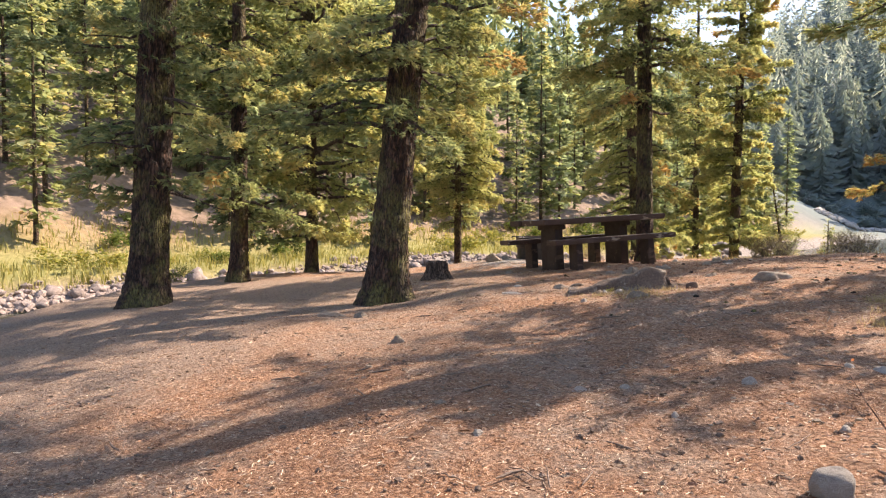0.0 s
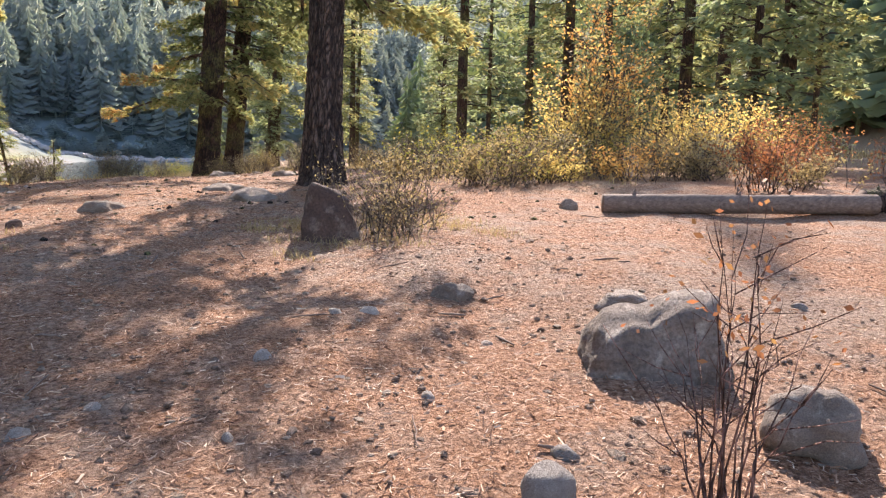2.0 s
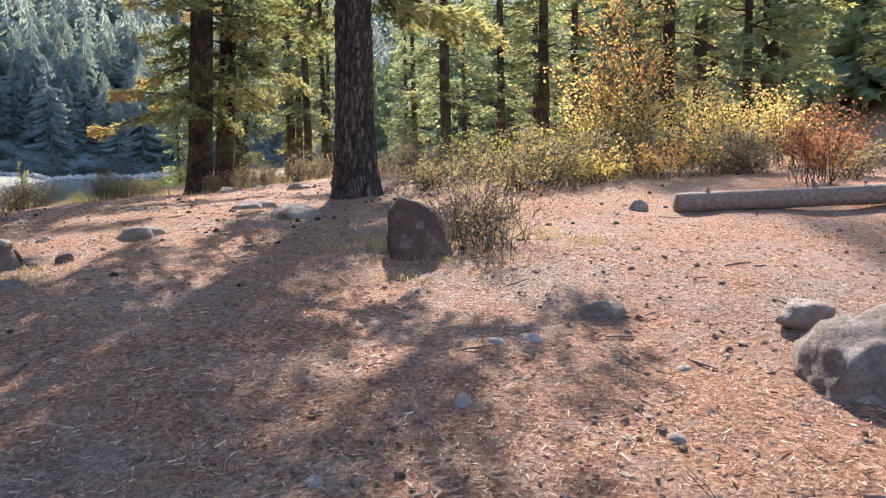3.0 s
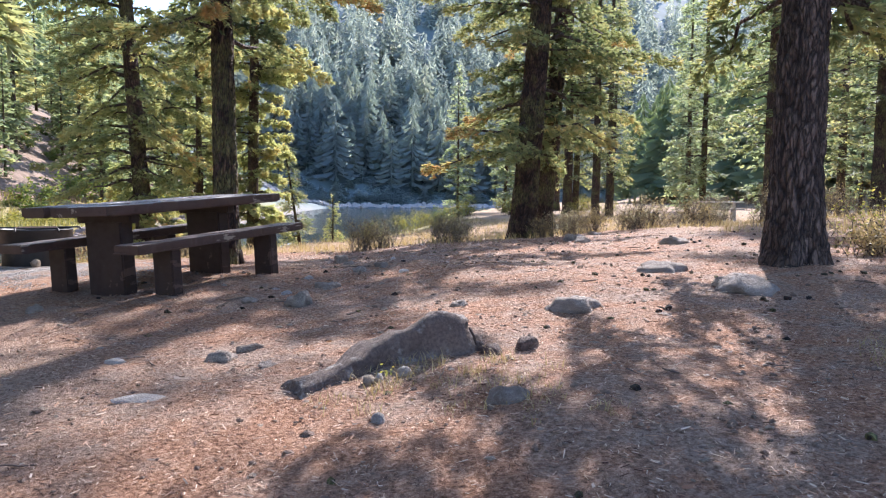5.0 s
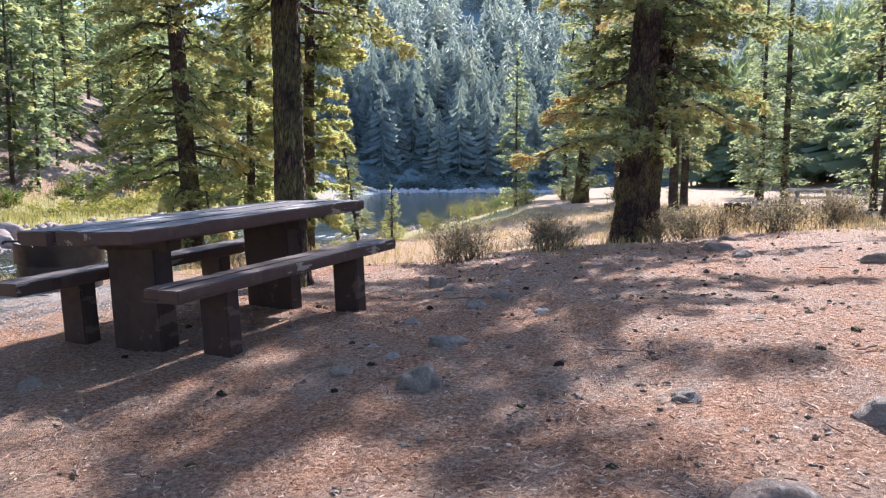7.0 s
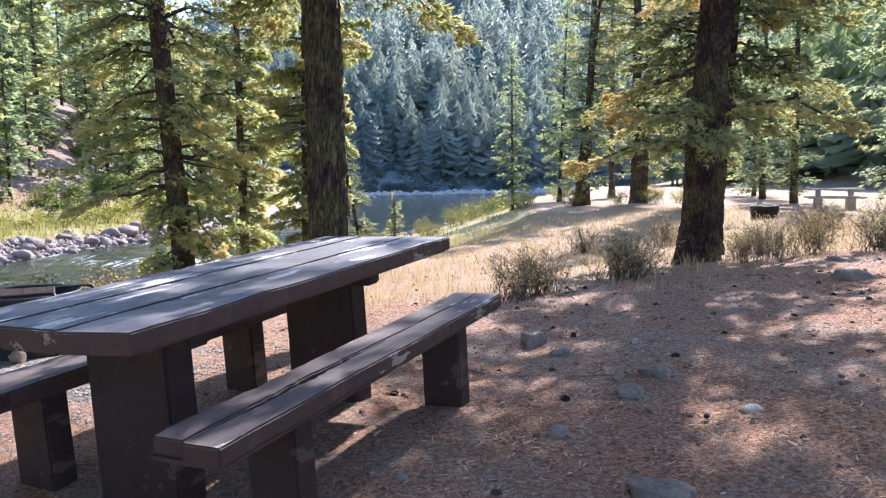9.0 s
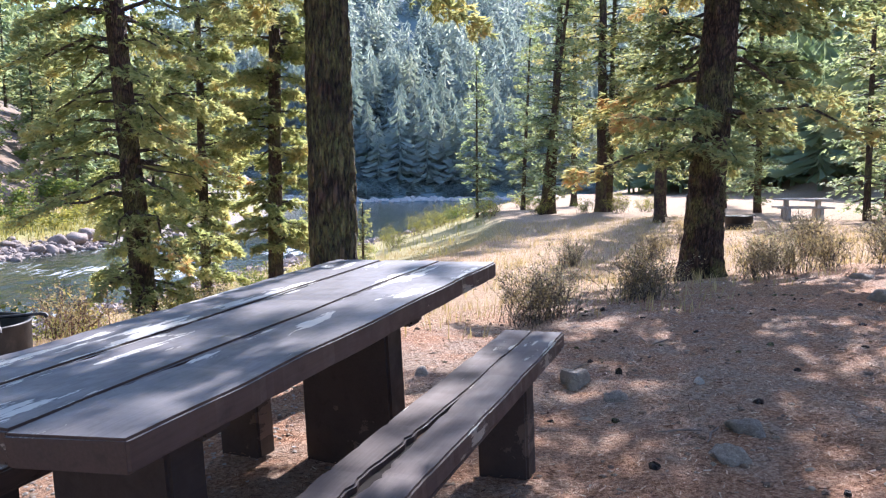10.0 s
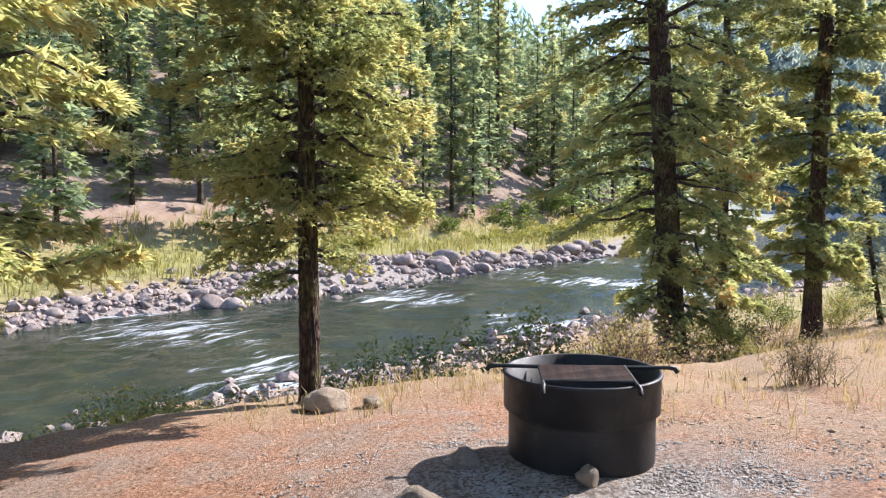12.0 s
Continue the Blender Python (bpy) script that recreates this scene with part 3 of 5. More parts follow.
def conifer_meshes(seed, H, r, base, spread, density=1.0, frond=0.3, pairs=3, droop=0.25, lean=(0.0, 0.0), step=0.3, bare=0.0, flare=1.5, sides=16, shape_power=0.75, sweep=0.0, whorl=(3, 6), thin=(99, 1.0), fine=0.0, relief=0.0):
    rng = np.random.default_rng(seed)
    trunk, limbs, crown = Shape(), Shape(), Shape()
    zs = np.concatenate([np.linspace(-0.25, 1.2, 12), np.linspace(1.6, H, 26)])
    cx = lean[0] * zs + sweep * np.sin(zs * 0.5) * 0.06
    cy = lean[1] * zs + sweep * np.cos(zs * 0.4) * 0.06
    if relief:
        bark_trunk(trunk, np.random.default_rng(seed + 500), H, r, lean, sweep, flare, seed, relief)
    else:
        ang = np.linspace(0, 2 * np.pi, sides, endpoint=False)
        rad = r * (1 - np.clip(zs / H, 0, 1)) ** 0.8 + 0.012
        rad = rad[:, None] * (1 + (flare - 1) * np.exp(-np.clip(zs, -0.2, 9) / 0.28)[:, None] * (0.75 + 0.45 * np.sin(3 * ang + seed) + 0.2 * np.sin(5 * ang + 2 * seed))[None])
        rad = rad * (1 + 0.05 * np.sin(7 * ang + zs[:, None] * 2.3) + 0.035 * rng.standard_normal((len(zs), sides)))
        V = np.stack([cx[:, None] + rad * np.cos(ang), cy[:, None] + rad * np.sin(ang), np.repeat(zs[:, None], sides, 1)], -1)
        k, j = np.meshgrid(np.arange(len(zs) - 1), np.arange(sides), indexing="ij")
        trunk.add(V.reshape(-1, 3), np.stack([k * sides + j, k * sides + (j + 1) % sides, (k + 1) * sides + (j + 1) % sides, (k + 1) * sides + j], -1).reshape(-1, 4))
    z = base
    while z < H - 0.25:
        up = (z - base) / (H - base)
        L0 = spread * (1 - up) ** shape_power * min(1.0, 0.55 + 1.6 * up)
        for _ in range(rng.integers(*whorl)):
            a = rng.uniform(0, 2 * np.pi)
            L = max(0.22, L0 * rng.uniform(0.55, 1.15))
            zz = z + rng.uniform(-0.15, 0.15)
            rise = rng.uniform(-0.1, 0.25) + 0.5 * up
            s = np.linspace(0, 1, 6)
            rr = L * s
            path = np.stack([lean[0] * zz + np.cos(a) * rr, lean[1] * zz + np.sin(a) * rr, zz + L * (rise * s - droop * s * s * 1.4 + 0.1 * s ** 4)], -1)
            path[1:-1] += rng.normal(0, 0.03 * L, (4, 3))
            limbs.tube(path, (0.012 + 0.012 * L) * (1.05 - s), 4)
            if bare and rng.random() < bare * (1 - up):
                continue
            close = z < fine
            kind = 5 if close else min(pairs, 2) if fine else pairs
            n = int(max(4, density * (thin[1] if z > thin[0] else 1.0) * L * (38 if close else 15 if fine else 30)))
            q = rng.beta(1.5, 1.0, n) * 0.84 + 0.16
            at = np.stack([np.interp(q, s, path[:, k]) for k in range(3)], -1)
            wide = 0.24 * L * (1.08 - q)
            away = rng.uniform(-1, 1, n)
            at[:, 0] += -np.sin(a) * wide * away
            at[:, 1] += np.cos(a) * wide * away
            at[:, 2] += rng.normal(-0.03, 0.05, n) - 0.1 * np.abs(away) * wide
            az = a + away * 0.9 + rng.normal(0, 0.35, n)
            pitch = rng.normal(-0.12 - 0.2 * droop, 0.28, n)
            size = frond * rng.uniform(0.6, 1.25, n) * (1.1 - 0.35 * q) * (0.66 if close else 1.35 if fine else 1.0)
            # Tint rises with q: darker near the trunk, lighter toward the tips.
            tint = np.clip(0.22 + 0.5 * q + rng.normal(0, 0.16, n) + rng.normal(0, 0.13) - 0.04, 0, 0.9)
            if rng.random() < 0.07:
                k = q > 0.65
                tint[k] = np.clip(tint[k] + rng.uniform(0.1, 0.3), 0, 0.97)
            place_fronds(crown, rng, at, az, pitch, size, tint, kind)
        z += step * rng.uniform(0.7, 1.3)
    # leader
    n = 14
    zz = rng.uniform(H - 0.9, H + 0.05, n)
    place_fronds(crown, rng, np.stack([lean[0] * zz, lean[1] * zz, zz], -1), rng.uniform(0, 6.28, n), rng.uniform(0.2, 1.2, n), np.full(n, frond * 0.9), rng.uniform(0.3, 0.8, n), pairs)
    return trunk, limbs, crown


def conifer(name, label, x, y, bark=None, needles=None, category="tree", group="", **kw):
    trunk, limbs, crown = conifer_meshes(**kw)
    root = new(name)
    tagged(root, label, category, group)
    root.location = (x, y, h1(x, y) - 0.03)
    part("trunk", trunk.mesh("trunk", bark or BARK, True), None, root)
    tagged(part("branchwork", limbs.mesh("branchwork", TWIG), None, root), kind="stuff")
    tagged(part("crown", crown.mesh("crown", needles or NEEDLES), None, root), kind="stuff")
    return root


# ---- picnic table and benches ----
TABLE = pose(-2.12, 10.63, -0.045, 1.5, -2.8, 0) @ pose(0, 0, 0, 0, 0, -36)


def cracked_plank(x0, x1, y0, y1, z0, z1, seed, crack=0, clip=0.0):
    """A board whose long edges are worn and wavy; crack = +1 or -1: a rotten, gaping side; clip: a broken near corner."""
    bm = box(x0, x1, y0, y1, z0, z1, 0.007, 0.005, 70, seed)
    mid, half = (x0 + x1) / 2, (x1 - x0) / 2
    for v in bm.verts:
        side = (v.co.x - mid) / half
        y = v.co.y
        bite = max(0.0, noise.noise(Vector((y * 6, seed, 0))) - 0.25) * 0.022 + max(0.0, noise.noise(Vector((y * 19, seed, 4))) - 0.3) * 0.012
        if abs(side) > 0.8:
            v.co.x -= math.copysign(bite, side)
            v.co.z -= 0.4 * bite if v.co.z > (z0 + z1) / 2 else 0
        if crack and side * crack > 0.8:
            u = (y - y0) / (y1 - y0)
            gape = max(0.0, 1 - abs(u - 0.28) / 0.3)
            v.co.x -= crack * gape * (0.018 + 0.026 * abs(noise.noise(Vector((y * 14, seed, 9)))) + 0.008 * noise.noise(Vector((y * 41, seed, 2))))
        if clip and side > 0.3 and y < y0 + clip:
            v.co.y += (y0 + clip - y) / clip * clip * 0.75 * (side - 0.3) / 0.7
    bm.normal_update()
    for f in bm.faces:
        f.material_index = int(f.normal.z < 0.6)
    return bm


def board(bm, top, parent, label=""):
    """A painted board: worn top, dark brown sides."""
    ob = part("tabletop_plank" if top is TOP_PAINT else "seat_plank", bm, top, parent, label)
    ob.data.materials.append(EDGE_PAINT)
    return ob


def build_table():
    root = new("picnic_table")
    root.matrix_world = TABLE
    tagged(root, "heavy picnic table with flaking grey-brown painted planks", "table")
    edges = (-0.475, -0.17, 0.16, 0.475)
    for k in range(3):
        x0, x1 = edges[k] + 0.005, edges[k + 1] - (0.014, 0.004, 0.006)[k]
        y0, y1 = (-1.14, -1.1, -1.12)[k], (1.38, 1.37, 1.34)[k]
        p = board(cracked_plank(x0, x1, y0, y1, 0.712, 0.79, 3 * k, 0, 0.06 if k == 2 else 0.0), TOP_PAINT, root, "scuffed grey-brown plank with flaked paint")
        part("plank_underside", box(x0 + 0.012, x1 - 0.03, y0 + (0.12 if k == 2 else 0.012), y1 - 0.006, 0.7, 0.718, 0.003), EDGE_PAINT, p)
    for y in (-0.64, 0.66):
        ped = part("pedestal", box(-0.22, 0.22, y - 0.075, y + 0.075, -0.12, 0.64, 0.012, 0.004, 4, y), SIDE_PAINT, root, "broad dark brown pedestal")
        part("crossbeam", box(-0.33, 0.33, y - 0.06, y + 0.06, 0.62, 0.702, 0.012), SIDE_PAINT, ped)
    return root


def build_bench(x, y0, y1, seed, label, split, legs):
    root = new("bench")
    root.matrix_world = TABLE @ pose(x, 0, 0)
    tagged(root, label, "bench", group="benches of the picnic table")
    if split:
        board(cracked_plank(-0.15, -0.006, y0 + 0.02, y1, 0.405, 0.47, seed, 1), SEAT_PAINT, root, "brown seat board with a rotten crack")
        board(cracked_plank(-0.004, 0.15, y0, y1 - 0.01, 0.405, 0.472, seed + 5, -1), SEAT_PAINT, root, "brown seat board with worn pale patches")
    else:
        board(cracked_plank(-0.15, 0.15, y0, y1, 0.405, 0.472, seed), SEAT_PAINT, root)
    if split:
        part("crack_core", box(-0.04, 0.035, y0 + 0.05, y1 - 0.4, 0.412, 0.446, 0.004, 0.006, 60, seed), ROTTEN, root, "dark crumbling wood inside the split")
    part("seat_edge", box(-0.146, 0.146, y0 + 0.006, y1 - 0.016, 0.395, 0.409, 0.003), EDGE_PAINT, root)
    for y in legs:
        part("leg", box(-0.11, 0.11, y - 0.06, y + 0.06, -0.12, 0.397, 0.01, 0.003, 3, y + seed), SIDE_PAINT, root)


build_table()
build_bench(0.68, -1.12, 1.24, 7, "long brown bench with a split, rotting seat board", True, (-0.66, 0.74))
build_bench(-0.55, -1.22, 1.2, 31, "dark brown painted bench on block legs", False, (-0.7, 0.6))


# ---- fire ring ----
def revolve(profile, sides=56):
    s = np.linspace(0, 2 * np.pi, sides, endpoint=False)
    P = np.array(profile)
    V = np.stack([P[:, 0][:, None] * np.cos(s), P[:, 0][:, None] * np.sin(s), np.repeat(P[:, 1][:, None], sides, 1)], -1).reshape(-1, 3)
    k, j = np.meshgrid(np.arange(len(P) - 1), np.arange(sides), indexing="ij")
    return V, np.stack([k * sides + j, k * sides + (j + 1) % sides, (k + 1) * sides + (j + 1) % sides, (k + 1) * sides + j], -1).reshape(-1, 4)


def tube_mesh(name, mat, *paths, sides=8):
    s = Shape()
    for path, r in paths:
        s.tube(path, [r] * len(path), sides)
    return s.mesh(name, mat, True)


def fire_ring(x, y, z, turn, label):
    root = new("fire_ring")
    root.matrix_world = pose(x, y, z, 0, 0, turn)
    tagged(root, label, "fire pit", group="fire rings")
    s = Shape()
    s.add(*revolve([(0.395, -0.08), (0.395, 0.215), (0.398, 0.235), (0.421, 0.25), (0.423, 0.43), (0.43, 0.437), (0.43, 0.447), (0.42, 0.452), (0.405, 0.448), (0.405, 0.25), (0.383, 0.235), (0.383, -0.05)]))
    part("ring_wall", s.mesh("ring_wall", STEEL, True), None, root)
    s = Shape()
    V, F = revolve([(0.0, 0.03), (0.12, 0.05), (0.25, 0.035), (0.385, 0.0)], 24)
    s.add(V + 0.01 * np.sin(V * 31 + 2), F)
    part("ash_bed", s.mesh("ash_bed", STONE, True), None, root, "grey ash and charred bits")
    part("support_rod", tube_mesh("support_rod", STEEL, ([(-0.47, 0.0, 0.466), (0, 0.0, 0.46), (0.47, 0.0, 0.466)], 0.011)), None, root)
    grate = part("grate", tube_mesh("grate", STEEL, ([(-0.23, 0.0, 0.468), (-0.23, -0.4, 0.462)], 0.009), ([(0.23, 0.0, 0.468), (0.23, -0.4, 0.462)], 0.009), ([(-0.23, -0.33, 0.464), (0.23, -0.33, 0.464)], 0.008)), None, root, "flat cooking grate across the rim")
    bar = tube_mesh("grate_bar", RUST, ([(-0.23, 0, 0.474), (0.23, 0, 0.474)], 0.0055), sides=6)
    for k in range(13):
        o = part("grate_bar", bar, None, grate)
        o.location = (0, -0.025 - 0.0245 * k, -0.0003 * k)
    for a in (-1, 1):
        part("handle", tube_mesh("handle", STEEL, ([(a * 0.47, 0.0, 0.466), (a * 0.5, 0.0, 0.462), (a * 0.515, 0.0, 0.44)], 0.014)), None, root)
        part("grate_foot", tube_mesh("grate_foot", STEEL, ([(a * 0.23, -0.4, 0.462), (a * 0.235, -0.435, 0.452), (a * 0.235, -0.45, 0.43)], 0.012)), None, grate)
    return root


fire_ring(-4.03, 13.24, -0.105, 17, "black sooty steel fire ring with a cooking grate")

fire_ring(12.25, 27.9, h1(12.25, 27.9) - 0.05, 40, "dark steel fire ring at the next camp site")


def far_table(x, y):
    root = new("picnic_table")
    root.matrix_world = pose(x, y, h1(x, y), 0, 0, 60)
    tagged(root, "pale weathered picnic table at the next camp site", "table")
    part("tabletop", box(-0.4, 0.4, -0.95, 0.95, 0.7, 0.77, 0.01), STONE_PALE, root)
    for yy in (-0.55, 0.55):
        part("pedestal", box(-0.2, 0.2, yy - 0.07, yy + 0.07, -0.1, 0.7, 0.01), STONE_PALE, root)
    for xx in (-0.7, 0.7):
        part("seat", box(xx - 0.14, xx + 0.14, -0.95, 0.95, 0.4, 0.46, 0.01), STONE_PALE, root)
        for yy in (-0.55, 0.55):
            part("seat_leg", box(xx - 0.08, xx + 0.08, yy - 0.06, yy + 0.06, -0.1, 0.4, 0.008), STONE_PALE, root)


far_table(17.7, 31.7)


# ---- rocks ----
def rock_mesh(seed, mat, detail=3, cuts=7, rough=0.16):
    rng = np.random.default_rng(seed)
    bm = bmesh.new()
    bmesh.ops.create_icosphere(bm, subdivisions=detail, radius=0.5)
    planes = [(Vector(rng.normal(0, 1, 3)).normalized(), rng.uniform(0.3, 0.44)) for _ in range(cuts)]
    off = Vector(rng.uniform(-20, 20, 3))
    for v in bm.verts:
        for n, d in planes:
            k = v.co.dot(n)
            if k > d:
                v.co -= n * (k - d) * 0.85
        v.co += v.co.normalized() * (rough * noise.noise(v.co * 2.2 + off) + 0.4 * rough * noise.noise(v.co * 5 + off) + 0.16 * rough * noise.noise(v.co * 14 + off))
    for f in bm.faces:
        f.smooth = True
    me = bpy.data.meshes.new("rock")
    bm.to_mesh(me)
    bm.free()
    V = np.array([v.co for v in me.vertices])
    lo, hi = V.min(0), V.max(0)
    for v in me.vertices:
        v.co = [(v.co[k] - (lo[k] + hi[k]) / 2) / (hi[k] - lo[k]) for k in range(3)]
    me.materials.append(mat)
    return me


ROCKS = [rock_mesh(k, STONE, 4, 9, 0.18) for k in range(5)]
ROCKS_PALE = [rock_mesh(20 + k, STONE_PALE, 2, 4, 0.12) for k in range(4)]
ROCKS_TAN = [rock_mesh(80 + k, STONE_TAN, 4, 4, 0.09) for k in range(3)]
ROCKS_ROUND = rock_mesh(90, STONE_PALE, 4, 3, 0.06)


def rock(name, label, x, y, w, h, meshes=None, depth=0.8, sink=0.3, turn=None, tilt=0, group="", z=None):
    meshes = meshes or ROCKS
    ob = new(name, random.choice(meshes))
    turn = random.uniform(0, 360) if turn is None else turn
    full = h / (1 - sink)
    zz = h1(x, y) if z is None else z
    ob.matrix_world = pose(x, y, zz + h - full / 2, 0, tilt, turn) @ Matrix.Diagonal((w, w * depth, full, 1))
    return tagged(ob, label, "rock", group)


rock("boulder", "grey rounded boulder beside a bare rosebush", 2.78, 1.58, 0.4, 0.2, turn=10)
rock("boulder", "small round pale grey boulder among brown needles", 1.72, 1.68, 0.165, 0.105, [ROCKS_ROUND], 0.9, 0.3)


def hewn_rock(name, label, x, y, z, turn, size, mat, top, seed, rough=0.06):
    """A rock block whose top narrows and rises; top = (left height, right height, width share, depth share, shift)."""
    bm = bmesh.new()
    bmesh.ops.create_cube(bm, size=1)
    bmesh.ops.subdivide_edges(bm, edges=bm.edges[:], cuts=13, use_grid_fill=True)
    off = Vector((seed * 3.7, seed * 1.9, seed))
    for v in bm.verts:
        u, k, w = v.co.x + 0.5, v.co.y, v.co.z + 0.5
        hgt = top[0] + (top[1] - top[0]) * u ** 0.9
        wx, wy = 1 + (top[2] - 1) * w, 1 + (top[3] - 1) * w
        r = (1 - 0.13 * (2 * (u - 0.5)) ** 4) * (1 - 0.13 * (2 * k) ** 4)
        q = Vector(((u - 0.5) * size[0] * wx + top[4] * w, k * size[1] * wy, w * hgt * r - 0.12))
        q.y += 0.05 * size[0] * math.sin(5 * u + seed)
        g = rough * noise.noise(q * 3.5 + off) + 0.5 * rough * noise.noise(q * 9 + off) + 0.22 * rough * noise.noise(q * 24 + off)
        chip = noise.noise(q * 5.5 + off * 2)
        g -= 0.35 * rough * max(0.0, chip - 0.1) * 3
        n = Vector((u - 0.5, k, w - 0.4)).normalized()
        v.co = q + n * g
    for f in bm.faces:
        f.smooth = True
    me = bpy.data.meshes.new(name)
    bm.to_mesh(me)
    bm.free()
    me.materials.append(mat)
    ob = new(name, me)
    ob.matrix_world = pose(x, y, z, 0, 0, turn)
    return tagged(ob, label, "rock")


hewn_rock("boulder", "big grey granite boulder half buried in needles", 2.78, 2.42, -0.2, -36, (0.66, 0.52, 1), STONE_GREY, (0.31, 0.4, 0.66, 0.76, 0.05), 4, 0.065)
rock("boulder", "low grey rock behind a big granite boulder", 3.1, 2.9, 0.36, 0.11, [ROCKS[1]], 0.7, 0.35, 20)
hewn_rock("boulder", "upright brown angular rock beside a dry bush", 2.42, 5.28, 0.0, -24, (0.5, 0.34, 1), STONE_DARK, (0.54, 0.44, 0.58, 0.6, -0.05), 3, 0.06)
hewn_rock("boulder", "long slanting lichen-grey and brown rock ridge in dry grass", -0.5, 6.68, -0.1, 22, (1.06, 0.3, 1), STONE_RIDGE, (0.15, 0.43, 0.98, 0.5, 0.02), 5, 0.065)
hewn_rock("root_lump", "dark rotten jagged root lump in the dirt", 0.11, 6.78, -0.04, -25, (0.32, 0.18, 1), STONE_DARK, (0.32, 0.15, 0.45, 0.5, -0.07), 11, 0.13)
hewn_rock("root_lump", "small dark crumbled piece of rotten root", 0.3, 6.7, -0.03, 15, (0.13, 0.1, 1), STONE_DARK, (0.17, 0.15, 0.5, 0.5, 0), 13, 0.07)
rock("stone", "smooth pale pebble in front of a brown rock ridge", -0.41, 6.5, 0.085, 0.045, [ROCKS_PALE[0]], 0.7, 0.3, 10)
rock("stone", "smooth tan pebble in front of a brown rock ridge", -0.6, 6.42, 0.075, 0.05, [ROCKS_TAN[0]], 0.8, 0.25, 40)
rock("stone", "small white pebble in front of a brown rock ridge", -0.55, 6.43, 0.05, 0.05, [ROCKS_PALE[1]], 0.8, 0.2, 70)
rock("boulder", "pale tan boulder on the gravel by the fire ring", -4.5, 12.12, 0.33, 0.17, [ROCKS_TAN[1]], 0.75, 0.3, 20)
rock("boulder", "tan rounded rock at the foot of a young fir", -6.42, 14.6, 0.44, 0.19, [ROCKS_TAN[2]], 0.7, 0.25, 15)
rock("stone", "small tan stone beside a larger rock", -6.05, 14.75, 0.23, 0.09, [ROCKS_TAN[0]])
rock("stone", "tan fist-sized stone against the fire ring", -3.9, 12.74, 0.12, 0.11, [ROCKS_TAN[0]], 0.9, 0.15)
rock("stone", "grey stone on the gravel near the fire ring", -4.55, 12.8, 0.18, 0.1, [ROCKS[3]])
SMALL = ((1.93, 1.87, .105, .044), (2.49, 3.6, .261, .12), (1.77, 3.53, .11, .041), (1.94, 3.49, .111, .05), (1.28, 3.06, .09, .063), (.63, 2.86, .075, .03),
         (.4, 2.72, .102, .051), (1.0, 2.43, .052, .044), (1.76, 2.49, .073, .033), (2.28, 2.91, .064, .025), (4.83, 5.62, .184, .13), (3.98, 2.55, .09, .045),
         (-1.34, 7.27, .2, .08), (-1.2, 7.45, .18, .07), (-1.08, 6.96, .136, .04), (-.06, 5.9, .22, .1))
MORE = ((-.88, 8.75, .3, .15), (-.6, 9.45, .33, .09), (1.0, 7.66, .43, .14), (3.77, 11.15, .39, .13), (3.32, 13.3, .4, .15), (2.42, 7.79, .5, .17), (-.62, 5.93, .08, .06),
        (.27, 8.13, .19, .06), (-1.95, 7.37, .115, .03), (-2.94, 9.33, .146, .1), (2.4, 9.07, .58, .12), (-.26, 12.1, .26, .14), (-.2, 11.68, .16, .06))
REST = ((.08, 10.89, .21, .07), (-.73, 10.22, .117, .05), (.21, 10.14, .12, .035), (-.95, 9.3, .113, .05), (-1.04, 9.56, .1, .035), (-1.25, 9.1, .147, .05), (.34, 11.68, .1, .04),
        (-1.51, 9.88, .064, .035), (2.96, 12.18, .34, .14), (4.25, 14.6, .27, .08), (-3.19, 5.08, .37, .1), (-1.55, 3.85, .14, .1), (-2.72, 4.99, .18, .1), (.16, 1.87, .084, .035), (-1.08, 12.75, .12, .09), (-.19, 10.65, .2, .07))
for k, (x, y, w, h) in enumerate(SMALL + MORE + REST):
    pale = w < 0.13
    rock("stone", "small pale stone lying on brown needles" if pale else "grey weathered stone half buried in the ground", x, y, w, 0.68 * h, ROCKS_PALE if pale else ROCKS, random.uniform(0.65, 0.95), 0.6, group="stones scattered on the ground")
rock("stone", "flat whitish stone slab flush with the dirt", -1.68, 6.56, 0.26, 0.03, [ROCKS_PALE[2]], 0.5, 0.5, 10)


